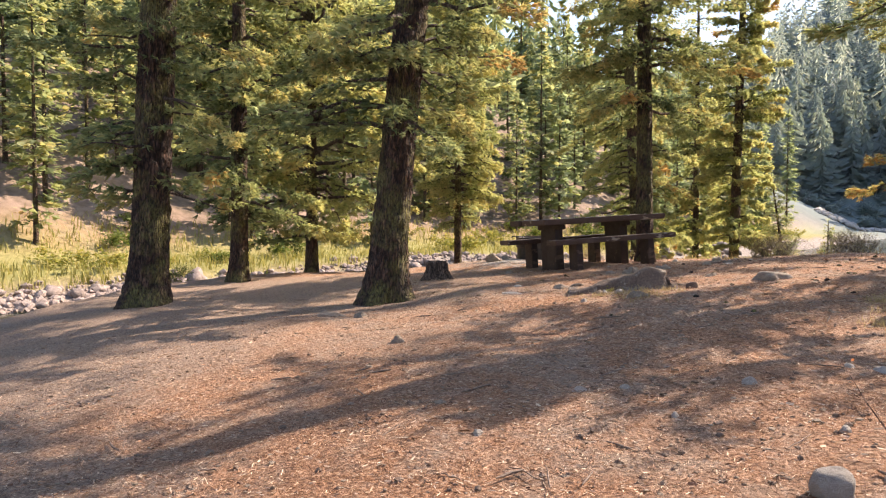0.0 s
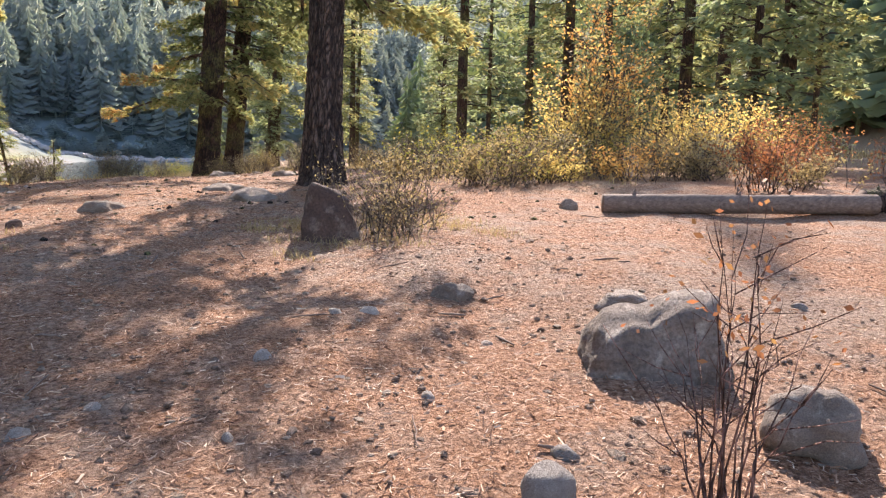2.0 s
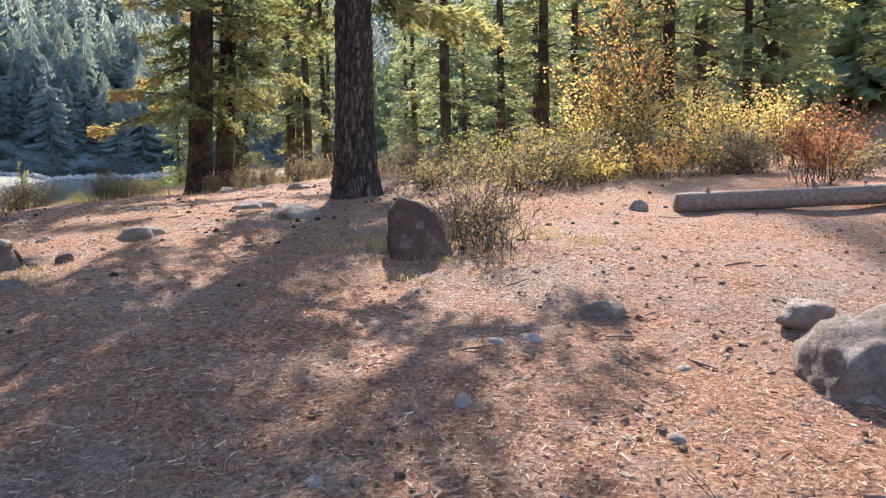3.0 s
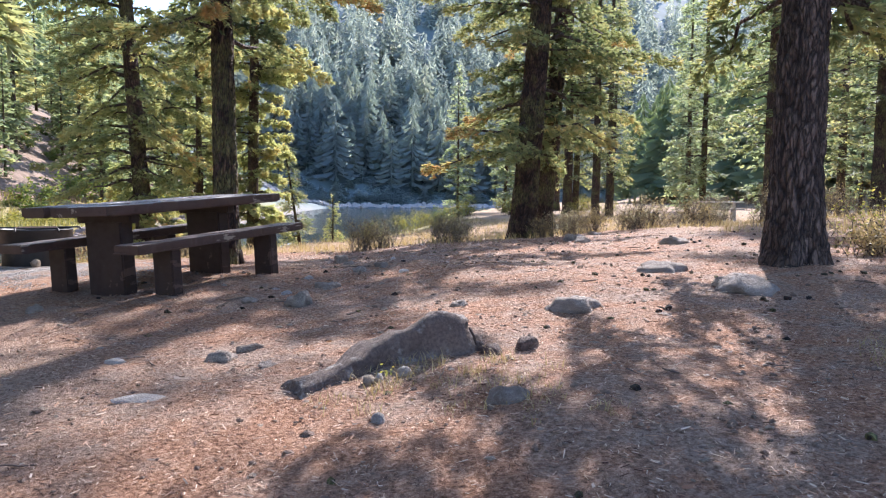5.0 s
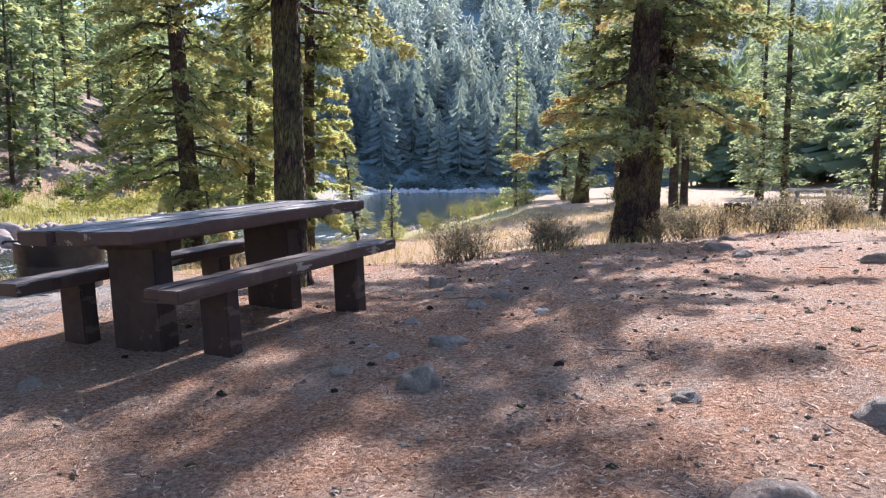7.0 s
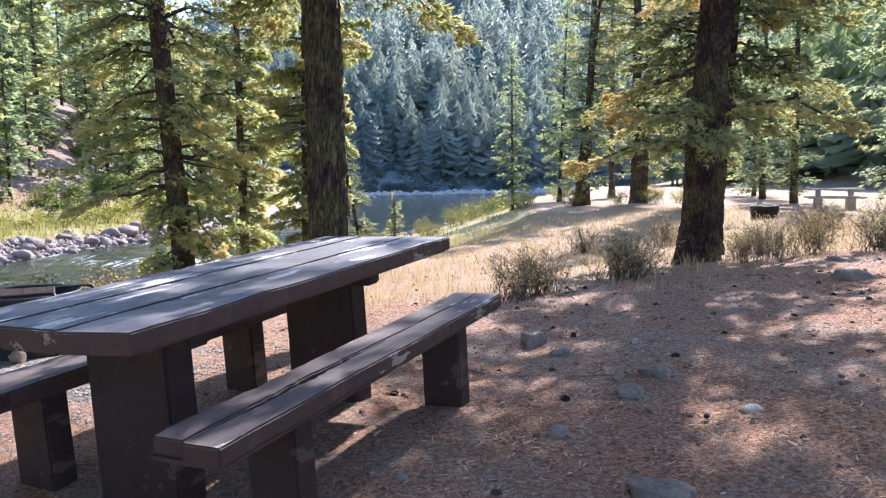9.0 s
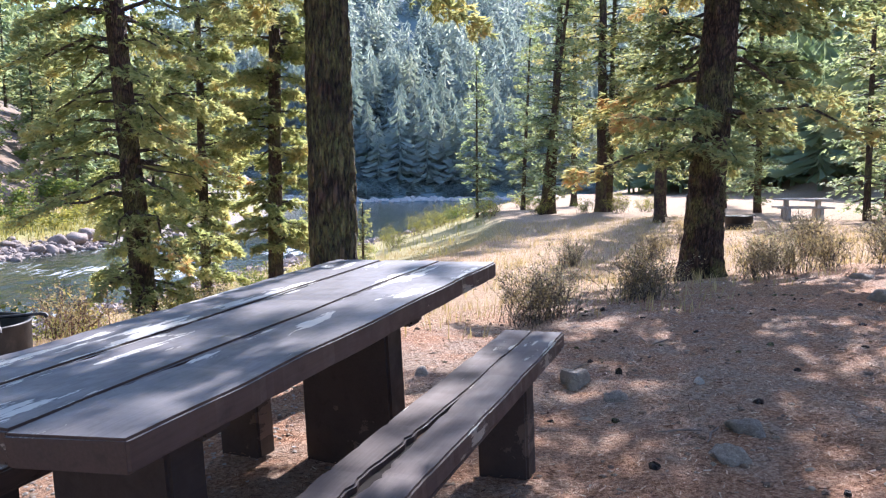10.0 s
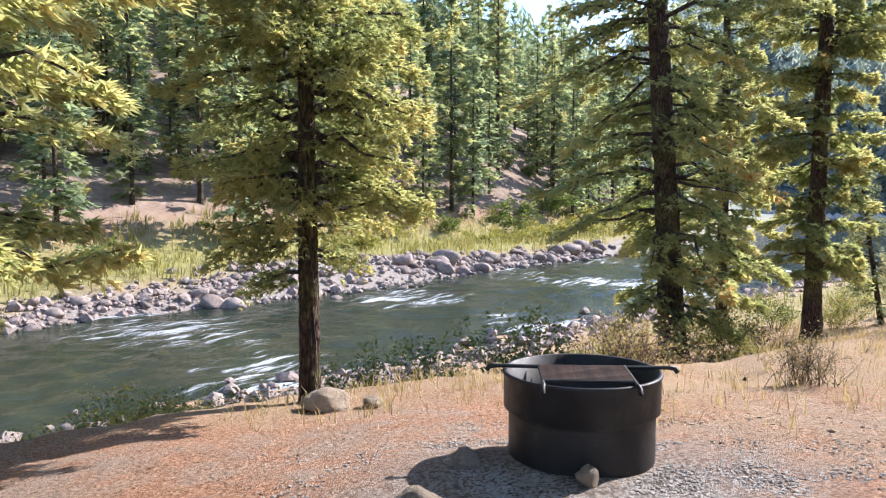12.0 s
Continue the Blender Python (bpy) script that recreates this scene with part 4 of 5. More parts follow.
def river_boulders():
    rng = np.random.default_rng(5)
    low = [rock_mesh(60 + k, STONE_RIVER, 2, 9, 0.24) for k in range(5)]
    n = 0
    while n < 320:
        y = rng.uniform(12, 78)
        e = rng.normal(0.5 + 0.35 * float(bar(y)), 0.25 + 0.45 * float(bar(y)))
        x = float(along(OPPOSITE, y)) - e
        w = float(np.clip(rng.lognormal(-0.8, 0.5), 0.22, 1.6)) * (1.25 if y > 45 else 0.95)
        z = max(h1(x, y), WATER_Z - 0.1)
        o = new("river_boulder", low[n % 5])
        o.matrix_world = pose(x, y, z + 0.12 * w, rng.uniform(-15, 15), rng.uniform(-15, 15), rng.uniform(0, 360)) @ Matrix.Diagonal((w, w * rng.uniform(0.6, 0.95), w * rng.uniform(0.45, 0.7), 1))
        tagged(o, "rounded grey-pink boulder on the stony river bank", "rock", "boulders along the river")
        n += 1
    small = [rock_mesh(160 + k, STONE_RIVER, 1, 3, 0.2) for k in range(4)]
    T = [(np.array([v.co for v in me.vertices]), np.array([q.vertices[:] for q in me.polygons])) for me in small]
    near, far = Shape(), Shape()
    for k in range(6000):
        side = k % 6
        y = 14 + 50 * rng.random() ** 1.2
        x = float(along(SHORE, y)) + rng.normal(1.0, 0.9) if side < 2 else float(along(OPPOSITE, y)) - rng.normal(0.5 + 0.5 * float(bar(y)), 0.2 + 0.45 * float(bar(y)))
        w = float(np.clip(rng.lognormal(-1.7, 0.5), 0.08, 0.6))
        if side == 5:
            x = rng.uniform(-5, 90)
            y, w = 185.5 + 0.04 * x + rng.normal(0, 1.2), rng.uniform(0.5, 2.0)
        V0, F0 = T[k % 4]
        a = rng.uniform(0, 6.28)
        R = np.array([[math.cos(a), -math.sin(a), 0], [math.sin(a), math.cos(a), 0], [0, 0, 0.7]])
        (far if side == 5 else near).add((V0 * w * (1, rng.uniform(0.6, 1), 1)) @ R.T + (x, y, max(h1(x, y), WATER_Z) + 0.15 * w), F0)
    tagged(new("cobbles", near.mesh("cobbles", STONE_RIVER)), "grey-pink cobbles along the water's edge", "cobbles", kind="stuff")
    tagged(new("cobbles", far.mesh("far_cobbles", STONE_PALE)), "pale cobbles on the distant shore of the bend", "cobbles", kind="stuff")


river_boulders()


# ---- logs and stump ----
def log_thing(name, label, a, b, r, seed, mat):
    rng = np.random.default_rng(seed)
    s = Shape()
    a, b = np.array(a, float), np.array(b, float)
    n = 24
    t = np.linspace(0, 1, n)
    path = a + (b - a) * t[:, None]
    s.tube(path, r * (1 + 0.03 * np.sin(9 * t) + 0.02 * rng.standard_normal(n)), 18)
    root = new(name)
    tagged(root, label, "log")
    part("stem", s.mesh("stem", mat, True), None, root)
    for p, q in ((a, a - (b - a)), (b, b + (b - a))):
        d = (q - p) / np.linalg.norm(q - p) * 0.012
        c = Shape()
        c.tube([p - d, p + d * 0.4, p + d * 0.8], [r * 0.99, r * 0.97, 0.002], 18)
        part("cut_end", c.mesh("cut_end", LOGWOOD, True), None, root, "sawn pale log end")
    for share, tall, tip in ((0.11, 0.07, 0.03), (0.5, 0.09, -0.02), (0.68, 0.08, 0.04)):
        c = Shape()
        m = a + (b - a) * share + np.array([0, 0, r * 0.75])
        c.tube([m, m + (tip * 0.4, 0, tall * 0.6), m + (tip, 0.01, tall)], [0.026, 0.017, 0.006], 8)
        part("branch_stub", c.mesh("branch_stub", mat, True), None, root)
    return root


log_thing("log", "peeled grey-brown barrier log lying on the ground", (5.02, 5.36, h1(5.02, 5.36) + 0.075), (7.1, 4.1, h1(7.1, 4.1) + 0.09), 0.088, 1, LOGWOOD)
log_thing("log", "dark charred log end beside a barrier log", (7.12, 4.25, h1(7.1, 4.2) + 0.1), (8.2, 3.7, h1(8.2, 3.7) + 0.1), 0.11, 2, BARK)


def stump(x, y):
    root = new("tree_stump")
    root.location = (x, y, h1(x, y))
    tagged(root, "low brown weathered tree stump with broken top", "stump")
    s = Shape()
    ang = np.linspace(0, 2 * np.pi, 16, endpoint=False)
    zs = np.array([-0.1, 0.0, 0.08, 0.17, 0.27, 0.3, 0.28])
    rs = np.array([0.3, 0.25, 0.2, 0.165, 0.155, 0.13, 0.01])
    rad = rs[:, None] * (1 + 0.14 * np.sin(3 * ang + 1) + 0.08 * np.sin(7 * ang))
    top = np.where(zs > 0.3, 1, 0)[:, None] * 0.07 * np.sin(2 * ang + 0.4)
    V = np.stack([rad * np.cos(ang), rad * np.sin(ang), zs[:, None] + top], -1).reshape(-1, 3)
    k, j = np.meshgrid(np.arange(6), np.arange(16), indexing="ij")
    s.add(V, np.stack([k * 16 + j, k * 16 + (j + 1) % 16, (k + 1) * 16 + (j + 1) % 16, (k + 1) * 16 + j], -1).reshape(-1, 4))
    part("stump_wood", s.mesh("stump_wood", BARK_PINE, True), None, root)


stump(-4.0, 8.9)


# ---- large trees of the camp ----
conifer("pine_tree", "tall pine with thick scaly grey-brown trunk", 3.47, 8.65, BARK_PINE, seed=3, H=22, r=0.215, base=2.5, spread=3.6, lean=(0.035, 0.02), density=1.7, thin=(5.2, 0.28), step=0.33, frond=0.24, flare=1.45, sides=22, fine=4.2, relief=5.0)
conifer("fir_tree", "tall fir with drooping lower boughs, one of a pair", 3.7, 16.85, seed=4, H=15, r=0.255, base=1.9, spread=3.4, lean=(0.07, 0.0), density=2.0, thin=(7.4, 0.2), step=0.42, frond=0.22, bare=0.12, flare=1.5, sides=20, fine=8.0, relief=5.5)
conifer("fir_tree", "slimmer fir trunk leaning beside its twin", 4.5, 17.95, seed=5, H=14, r=0.205, base=2.4, spread=2.8, lean=(0.09, 0.02), density=1.7, thin=(7.4, 0.2), step=0.46, frond=0.22, bare=0.15, sides=18, fine=8.0, relief=5.5)
conifer("fir_tree", "straight fir with furrowed dark trunk behind the picnic table", -1.65, 12.75, seed=6, H=19, r=0.142, base=2.9, spread=3.0, lean=(-0.012, 0.0), density=3.6, step=0.3, frond=0.17, bare=0.0, droop=0.3, flare=1.35, sides=20, fine=4.6, relief=4.6)
conifer("fir_tree", "mossy reddish fir trunk with flared roots", -3.42, 6.48, seed=7, H=21, r=0.225, base=2.3, spread=3.0, lean=(0.097, 0.026), density=2.0, step=0.36, frond=0.19, bare=0.2, flare=1.75, sides=22, fine=5.6, relief=4.4)
conifer("fir_tree", "mossy old fir with a few low sprigs of needles", -6.6, 5.5, seed=8, H=20, r=0.25, base=1.55, spread=2.4, lean=(0.055, 0.016), density=2.2, step=0.4, frond=0.2, bare=0.3, flare=1.6, sides=20, fine=6.5, relief=5.0)
conifer("fir_tree", "middle-sized fir on the river bank with curved foot", -8.4, 9.1, seed=9, H=15, r=0.155, base=1.3, spread=2.5, lean=(0.01, 0.0), density=2.0, step=0.3, frond=0.22, flare=1.7, sides=16, fine=7.5, relief=3.5)
conifer("fir_tree", "bushy fir with low yellow-green boughs on the bank", -8.9, 11.9, seed=10, H=14, r=0.12, base=0.8, spread=3.9, density=1.9, step=0.24, frond=0.22, sides=14, needles=NEEDLES_LIGHT, fine=7.0)
conifer("young_fir", "young fir with dense yellow-green boughs on the river brink", -6.78, 14.95, seed=11, H=8.8, r=0.08, base=1.35, spread=1.5, density=4.6, step=0.13, frond=0.12, pairs=5, flare=1.15, sides=12, needles=NEEDLES_LIGHT, shape_power=0.45, fine=6.5, relief=1.8)
conifer("fir_tree", "old leaning fir with long ragged boughs by the rapids", -4.15, 22.6, seed=12, H=19, r=0.21, base=1.1, spread=3.1, lean=(-0.06, 0.0), density=2.1, step=0.34, frond=0.23, bare=0.1, droop=0.35, sides=18, needles=NEEDLES_LIGHT, fine=9.5, relief=4.0)
conifer("fir_tree", "thin fir on the river bank", -3.45, 28.2, seed=13, H=13, r=0.125, base=1.0, spread=1.9, density=2.0, step=0.28, frond=0.24, sides=14, needles=NEEDLES_LIGHT, fine=9.5)
conifer("fir_tree", "dense upright fir on the sloping bank", -1.75, 25.6, seed=14, H=18, r=0.165, base=1.5, spread=1.9, lean=(0.02, 0.0), density=3.0, step=0.26, frond=0.23, sides=16, needles=NEEDLES_LIGHT, fine=10.0)
conifer("sapling", "waist-high green fir sapling on the bank", 1.0, 30.5, seed=15, H=2.2, r=0.03, base=0.15, spread=0.6, density=1.2, step=0.14, frond=0.13, sides=8, flare=1.1, needles=NEEDLES_LIGHT, fine=3)
conifer("sapling", "small fir leaning over the water", -0.2, 27.5, seed=16, H=4.0, r=0.05, base=0.3, spread=0.7, lean=(-0.15, 0.0), density=1.3, step=0.2, frond=0.26, sides=8, flare=1.1)

# trees beyond the clearing, in a few forms
FORMS = [
    dict(H=16, r=0.19, base=2.0, spread=2.3, density=0.7, step=0.42, frond=0.46, pairs=2, sides=10, whorl=(3, 5)),
    dict(H=14, r=0.15, base=0.9, spread=2.1, density=0.7, step=0.4, frond=0.46, pairs=2, sides=8, whorl=(3, 5)),
    dict(H=18, r=0.22, base=3.4, spread=2.6, density=0.65, step=0.46, frond=0.48, pairs=2, bare=0.3, sides=10, whorl=(3, 5)),
    dict(H=11, r=0.1, base=0.5, spread=1.7, density=0.5, step=0.36, frond=0.55, pairs=2, sides=8, whorl=(3, 5)),
    dict(H=17, r=0.17, base=2.4, spread=1.8, density=0.7, step=0.44, frond=0.46, pairs=2, bare=0.15, sides=10, whorl=(3, 5)),
    dict(H=15, r=0.13, base=0.8, spread=1.9, density=0.32, step=0.42, frond=0.9, pairs=1, sides=6, whorl=(2, 5)),
    dict(H=17, r=0.15, base=1.6, spread=2.1, density=0.3, step=0.46, frond=0.95, pairs=1, sides=6, whorl=(2, 5)),
    dict(H=10, r=0.09, base=0.4, spread=1.5, density=0.36, step=0.36, frond=0.8, pairs=1, sides=6, whorl=(2, 5)),
]
forms = []


def stand(k, x, y, scale, turn, label, group, lean=(0, 0)):
    z = h1(x, y) - 0.1
    m = pose(x, y, z, lean[0], lean[1], turn) @ Matrix.Diagonal((scale, scale, scale, 1))
    if len(forms) <= k:
        while len(forms) <= k:
            n = len(forms)
            root = conifer("fir_tree", label, x, y, None, NEEDLES_FAR if n % 2 else NEEDLES, group=group, seed=100 + n, **FORMS[n])
            forms.append(root)
        forms[k].matrix_basis = m
        return forms[k]
    o = copy_thing(forms[k], m)
    return tagged(o, label, "tree", group)


for k, (x, y) in enumerate(((-70, 30), (-66, 44), (-60, 60), (-64, 75), (-52, 90), (-46, 24), (-40, 38), (-44, 58))):
    stand(k, x, y, 1.1, 40 * k, "dark fir on the slope across the river", "firs across the river")
rng0 = np.random.default_rng(21)
for x, y, sc, k, lean in ((12.7, 45.3, 1.0, 1, (0, 12)), (13.3, 45.6, 1.05, 2, (0, -5)), (16.4, 45.8, 1.2, 2, (0, 0)), (17.1, 46.3, 1.0, 0, (0, 2)), (15.2, 55, 0.9, 1, (0, -6)), (10.5, 50, 0.8, 3, (0, 0)), (15, 37, 0.85, 4, (0, 0)), (15.8, 38.5, 0.7, 4, (0, 3))):
    stand(k, x, y, sc, rng0.uniform(0, 360), "fir with bare lower trunk at the bend of the river", "firs along the near bank", lean)
for x, y, sc in ((19, 30, 1.0), (24, 34, 1.15), (28, 28, 1.0), (22, 40, 1.1), (31, 36, 1.2), (13, 22, 0.9), (18.6, 17.6, 1.1), (20, 15, 1.1), (15.6, 12.5, 1.0), (23, 20, 1.2), (18, 9.5, 1.1), (24, 10, 1.2), (16.5, 5.5, 1.1), (22, 4, 1.0), (29, 15, 1.2), (34, 24, 1.25), (37, 12, 1.2), (28, 2, 1.1), (20, 25.5, 1.0), (40, 33, 1.2), (12.5, 33, 0.8), (36, 46, 1.2), (27, 50, 1.2), (33, 60, 1.3), (22, 62, 1.2), (43, 52, 1.3)):
    stand(int(rng0.integers(0, 5)), x, y, sc * rng0.uniform(0.9, 1.15), rng0.uniform(0, 360), "fir with dark bare trunk in the wood beyond the clearing", "firs beyond the clearing")
n = 0
while n < 150:
    y = rng0.uniform(0, 150)
    e = 8.5 + rng0.gamma(1.5, 12)
    x = float(along(OPPOSITE, y)) - e
    if e > 75:
        continue
    stand(int(rng0.integers(5, 8)), x, y, rng0.uniform(0.6, 1.25), rng0.uniform(0, 360), "dark fir on the slope across the river", "firs across the river")
    n += 1


n = 0
while n < 85:
    y = rng0.uniform(8, 62) if n % 2 else rng0.uniform(45, 115)
    e = rng0.uniform(10, 34)
    x = float(along(OPPOSITE, y)) - e
    stand(int(rng0.integers(5, 8)), x, y, rng0.uniform(0.55, 1.0), rng0.uniform(0, 360), "dark fir on the slope across the river", "firs across the river")
    n += 1


def far_woods():
    """Thousands of firs too far off to be told apart."""
    rng = np.random.default_rng(8)
    T = []
    for form in range(8):
        V, F = [], []
        count = 50 if form < 4 else 150
        for k in range(count):
            u = k / count
            a = rng.uniform(0, 6.28)
            L = 0.19 * (1 - u) ** 0.8 * rng.uniform(0.6, 1.2) + 0.012
            z = 0.1 + 0.9 * u
            c, s_ = math.cos(a), math.sin(a)
            n = len(V)
            w = (0.038 if form < 4 else 0.02) * (1.15 - u)
            V += [(0, 0, z + 0.03), (c * L - s_ * w, s_ * L + c * w, z - 0.045), (c * L + s_ * w, s_ * L - c * w, z - 0.045), (c * L * 1.25, s_ * L * 1.25, z - 0.02)]
            F += [(n, n + 1, n + 3), (n, n + 3, n + 2)]
        n = len(V)
        V += [(-0.012, 0, 0), (0.012, 0, 0), (0, 0, 0.95), (0, -0.012, 0), (0, 0.012, 0)]
        F += [(n, n + 1, n + 2), (n + 3, n + 4, n + 2)]
        T.append((np.array(V), np.array(F)))
    # Valley firs and far brush carry painted haze in their needle colour.
    for name, mat, count, region in (("far_woods_bank", NEEDLES_FAR, 600, 0), ("far_woods_valley", NEEDLES_HAZED, 2300, 1), ("far_woods_near_side", NEEDLES_FAR, 700, 2), ("far_brush", NEEDLES_HAZED, 420, 3)):
        s = Shape()
        for _ in range(count):
            if region == 0:
                y = rng.uniform(-20, 190)
                x = float(along(OPPOSITE, y)) - rng.uniform(40, 110)
            elif region == 1:
                y = 196 + rng.gamma(1.5, 50)
                x = rng.uniform(-120, 260)
            elif region == 3:
                x = rng.uniform(-15, 110)
                y = 189.5 + 0.04 * x + rng.gamma(1.6, 4.0)
            else:
                y = rng.uniform(-30, 130)
                x = max(58, float(along(BRINK, y)) + 14) + rng.gamma(1.3, 40)
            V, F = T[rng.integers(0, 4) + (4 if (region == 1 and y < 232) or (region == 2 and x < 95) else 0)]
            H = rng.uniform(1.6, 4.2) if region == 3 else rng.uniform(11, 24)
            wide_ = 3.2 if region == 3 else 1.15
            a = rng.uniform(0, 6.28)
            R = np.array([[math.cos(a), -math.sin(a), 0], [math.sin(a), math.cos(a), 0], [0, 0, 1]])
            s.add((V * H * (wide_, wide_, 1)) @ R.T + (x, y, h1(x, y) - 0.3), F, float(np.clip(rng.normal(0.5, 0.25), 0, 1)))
        tagged(new("far_brush" if region == 3 else "far_woods", s.mesh(name, mat)), "low dark brush along the far shore" if region == 3 else "hillside of distant firs with blue-grey haze in their colour" if region == 1 else "dense dark fir wood", "brush" if region == 3 else "wood", kind="stuff")


far_woods()


# ---- shrubs ----
def leaf_cloud(shape, rng, at, size, tint, droop=0.0):
    """Small pointed leaves, each of two triangles, at the given places."""
    n = len(at)
    d = rng.normal(0, 1, (n, 3))
    d[:, 2] = np.abs(d[:, 2]) * 0.7 - droop
    d /= np.linalg.norm(d, axis=1, keepdims=True)
    w = np.cross(d, rng.normal(0, 1, (n, 3)))
    w /= np.linalg.norm(w, axis=1, keepdims=True) + 1e-9
    L = (size * rng.uniform(0.6, 1.3, n))[:, None]
    V = np.stack([at, at + d * L * 0.5 + w * L * 0.27, at + d * L, at + d * L * 0.5 - w * L * 0.27], 1)
    F = np.array([[0, 1, 2], [0, 2, 3]])[None] + (np.arange(n) * 4)[:, None, None]
    shape.add(V.reshape(-1, 3), F.reshape(-1, 3), np.repeat(tint, 4))


def shrub(name, label, x, y, tall, wide, seed, leaf, twig, stems=14, leaves=900, leaf_size=0.03, branch=3, lift=0.2, group="", category="shrub", stem_r=0.006, foot=0.16, wiggle=0.02):
    rng = np.random.default_rng(seed)
    st, lf = Shape(), Shape()
    spots = []
    for _ in range(stems):
        a, out = rng.uniform(0, 6.28), wide / 2 * rng.uniform(0.15, 1.0)
        top = tall * rng.uniform(0.6, 1.05) * (1 - 0.35 * (out / (wide / 2)) ** 2)
        t = np.linspace(0, 1, 7)
        b = rng.normal(0, foot * wide, 2)
        path = np.stack([b[0] + np.cos(a) * out * t ** 1.3, b[1] + np.sin(a) * out * t ** 1.3, -0.03 + top * t], -1)
        path[1:] += rng.normal(0, wiggle * tall, (6, 3))
        st.tube(path, stem_r * (1.15 - t), 5)
        spots.append(path)
        for _k in range(branch):
            k = rng.integers(2, 6)
            p = path[k]
            d = np.array([np.cos(a + rng.normal(0, 0.9)), np.sin(a + rng.normal(0, 0.9)), rng.uniform(0.3, 1.3)])
            q = p + d / np.linalg.norm(d) * tall * rng.uniform(0.12, 0.3)
            sub = np.stack([p, (p + q) / 2 + rng.normal(0, 0.015 * tall, 3), q])
            st.tube(sub, stem_r * np.array([0.6, 0.45, 0.2]), 4)
            spots.append(np.array([np.interp(np.linspace(0, 1, 5), [0, 0.5, 1], sub[:, c]) for c in range(3)]).T)
    P = np.concatenate(spots)
    P = P[P[:, 2] > lift * tall]
    if leaves:
        at = P[rng.integers(0, len(P), leaves)] + rng.normal(0, 0.035 * wide + 0.01, (leaves, 3))
        at[:, 2] = np.maximum(at[:, 2], 0.01)
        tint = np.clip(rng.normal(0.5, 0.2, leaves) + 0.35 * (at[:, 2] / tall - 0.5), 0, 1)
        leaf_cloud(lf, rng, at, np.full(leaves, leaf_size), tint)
    root = new(name)
    root.location = (x, y, h1(x, y))
    tagged(root, label, category, group)
    tagged(part("stemwork", st.mesh("stemwork", twig, True), None, root), kind="stuff")
    if leaves:
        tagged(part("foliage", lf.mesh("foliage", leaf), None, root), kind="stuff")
    return root


shrub("rosebush", "nearly bare rosebush with thin reddish stems", 2.12, 1.42, 0.98, 0.5, 1, RED_LEAF, RED_TWIG, 18, 130, 0.026, 3, 0.5, stem_r=0.0038, foot=0.07, wiggle=0.009)
shrub("weed", "tiny yellow-green weed in front of a rock", -0.5, 6.47, 0.09, 0.09, 200, WILLOW_LEAF, TWIG, 6, 26, 0.02, 1, 0.3, stem_r=0.0015)
shrub("dry_bush", "tangled dry bush beside a brown rock", 2.8, 5.15, 0.55, 1.0, 2, DRY_LEAF, DRY_TWIG, 55, 900, 0.022, 4, 0.1, stem_r=0.004)
shrub("dry_bush", "tawny dry bush behind a brown rock", 3.1, 5.75, 0.8, 1.05, 3, DRY_LEAF, DRY_TWIG, 40, 1100, 0.025, 4, 0.15, stem_r=0.004)
shrub("autumn_shrub", "tall slender shrub with orange autumn leaves", 8.0, 9.0, 2.75, 1.2, 4, ORANGE_LEAF, DRY_TWIG, 22, 2400, 0.055, 7, 0.25, stem_r=0.011)
shrub("autumn_shrub", "broad shrub with yellow autumn leaves", 7.4, 8.6, 1.4, 1.7, 5, YELLOW_LEAF, DRY_TWIG, 30, 3200, 0.05, 5, 0.15, stem_r=0.009)
shrub("autumn_shrub", "rounded yellow-leaved shrub behind the barrier log", 8.8, 7.6, 1.25, 1.8, 6, YELLOW_LEAF, DRY_TWIG, 30, 3200, 0.05, 5, 0.15, stem_r=0.009)
shrub("autumn_shrub", "dry tan shrub at the edge of the clearing", 6.3, 8.9, 0.75, 0.9, 7, DRY_LEAF, TWIG, 26, 2400, 0.042, 5, 0.12, stem_r=0.007)
for k, (x, y, t, w, mat) in enumerate(((5.0, 7.6, .5, 1.0, DRY_LEAF), (6.0, 7.4, .45, 1.1, YELLOW_LEAF), (6.9, 7.2, .5, 1.1, ORANGE_LEAF), (7.6, 6.7, .45, 1.0, DRY_LEAF), (8.6, 6.3, .6, 1.2, RED_LEAF), (9.6, 6.8, .8, 1.4, RED_LEAF), (10.3, 5.6, .75, 1.4, RED_LEAF), (9.2, 4.9, .7, 1.2, RED_LEAF), (8.0, 5.5, .5, .9, DRY_LEAF), (10.8, 8.0, 1.0, 1.6, ORANGE_LEAF), (9.7, 9.2, 1.1, 1.6, YELLOW_LEAF), (4.6, 8.9, .35, .8, DRY_LEAF), (7.3, 5.5, .9, .7, RED_LEAF))):
    shrub("low_shrub", "low shrub with dry reddish leaves" if mat is RED_LEAF else "low shrub with faded yellow and brown leaves", x, y, t, w, 20 + k, mat, TWIG, 26, 1300, 0.04, 4, 0.08, group="low shrubs behind the log", stem_r=0.005)

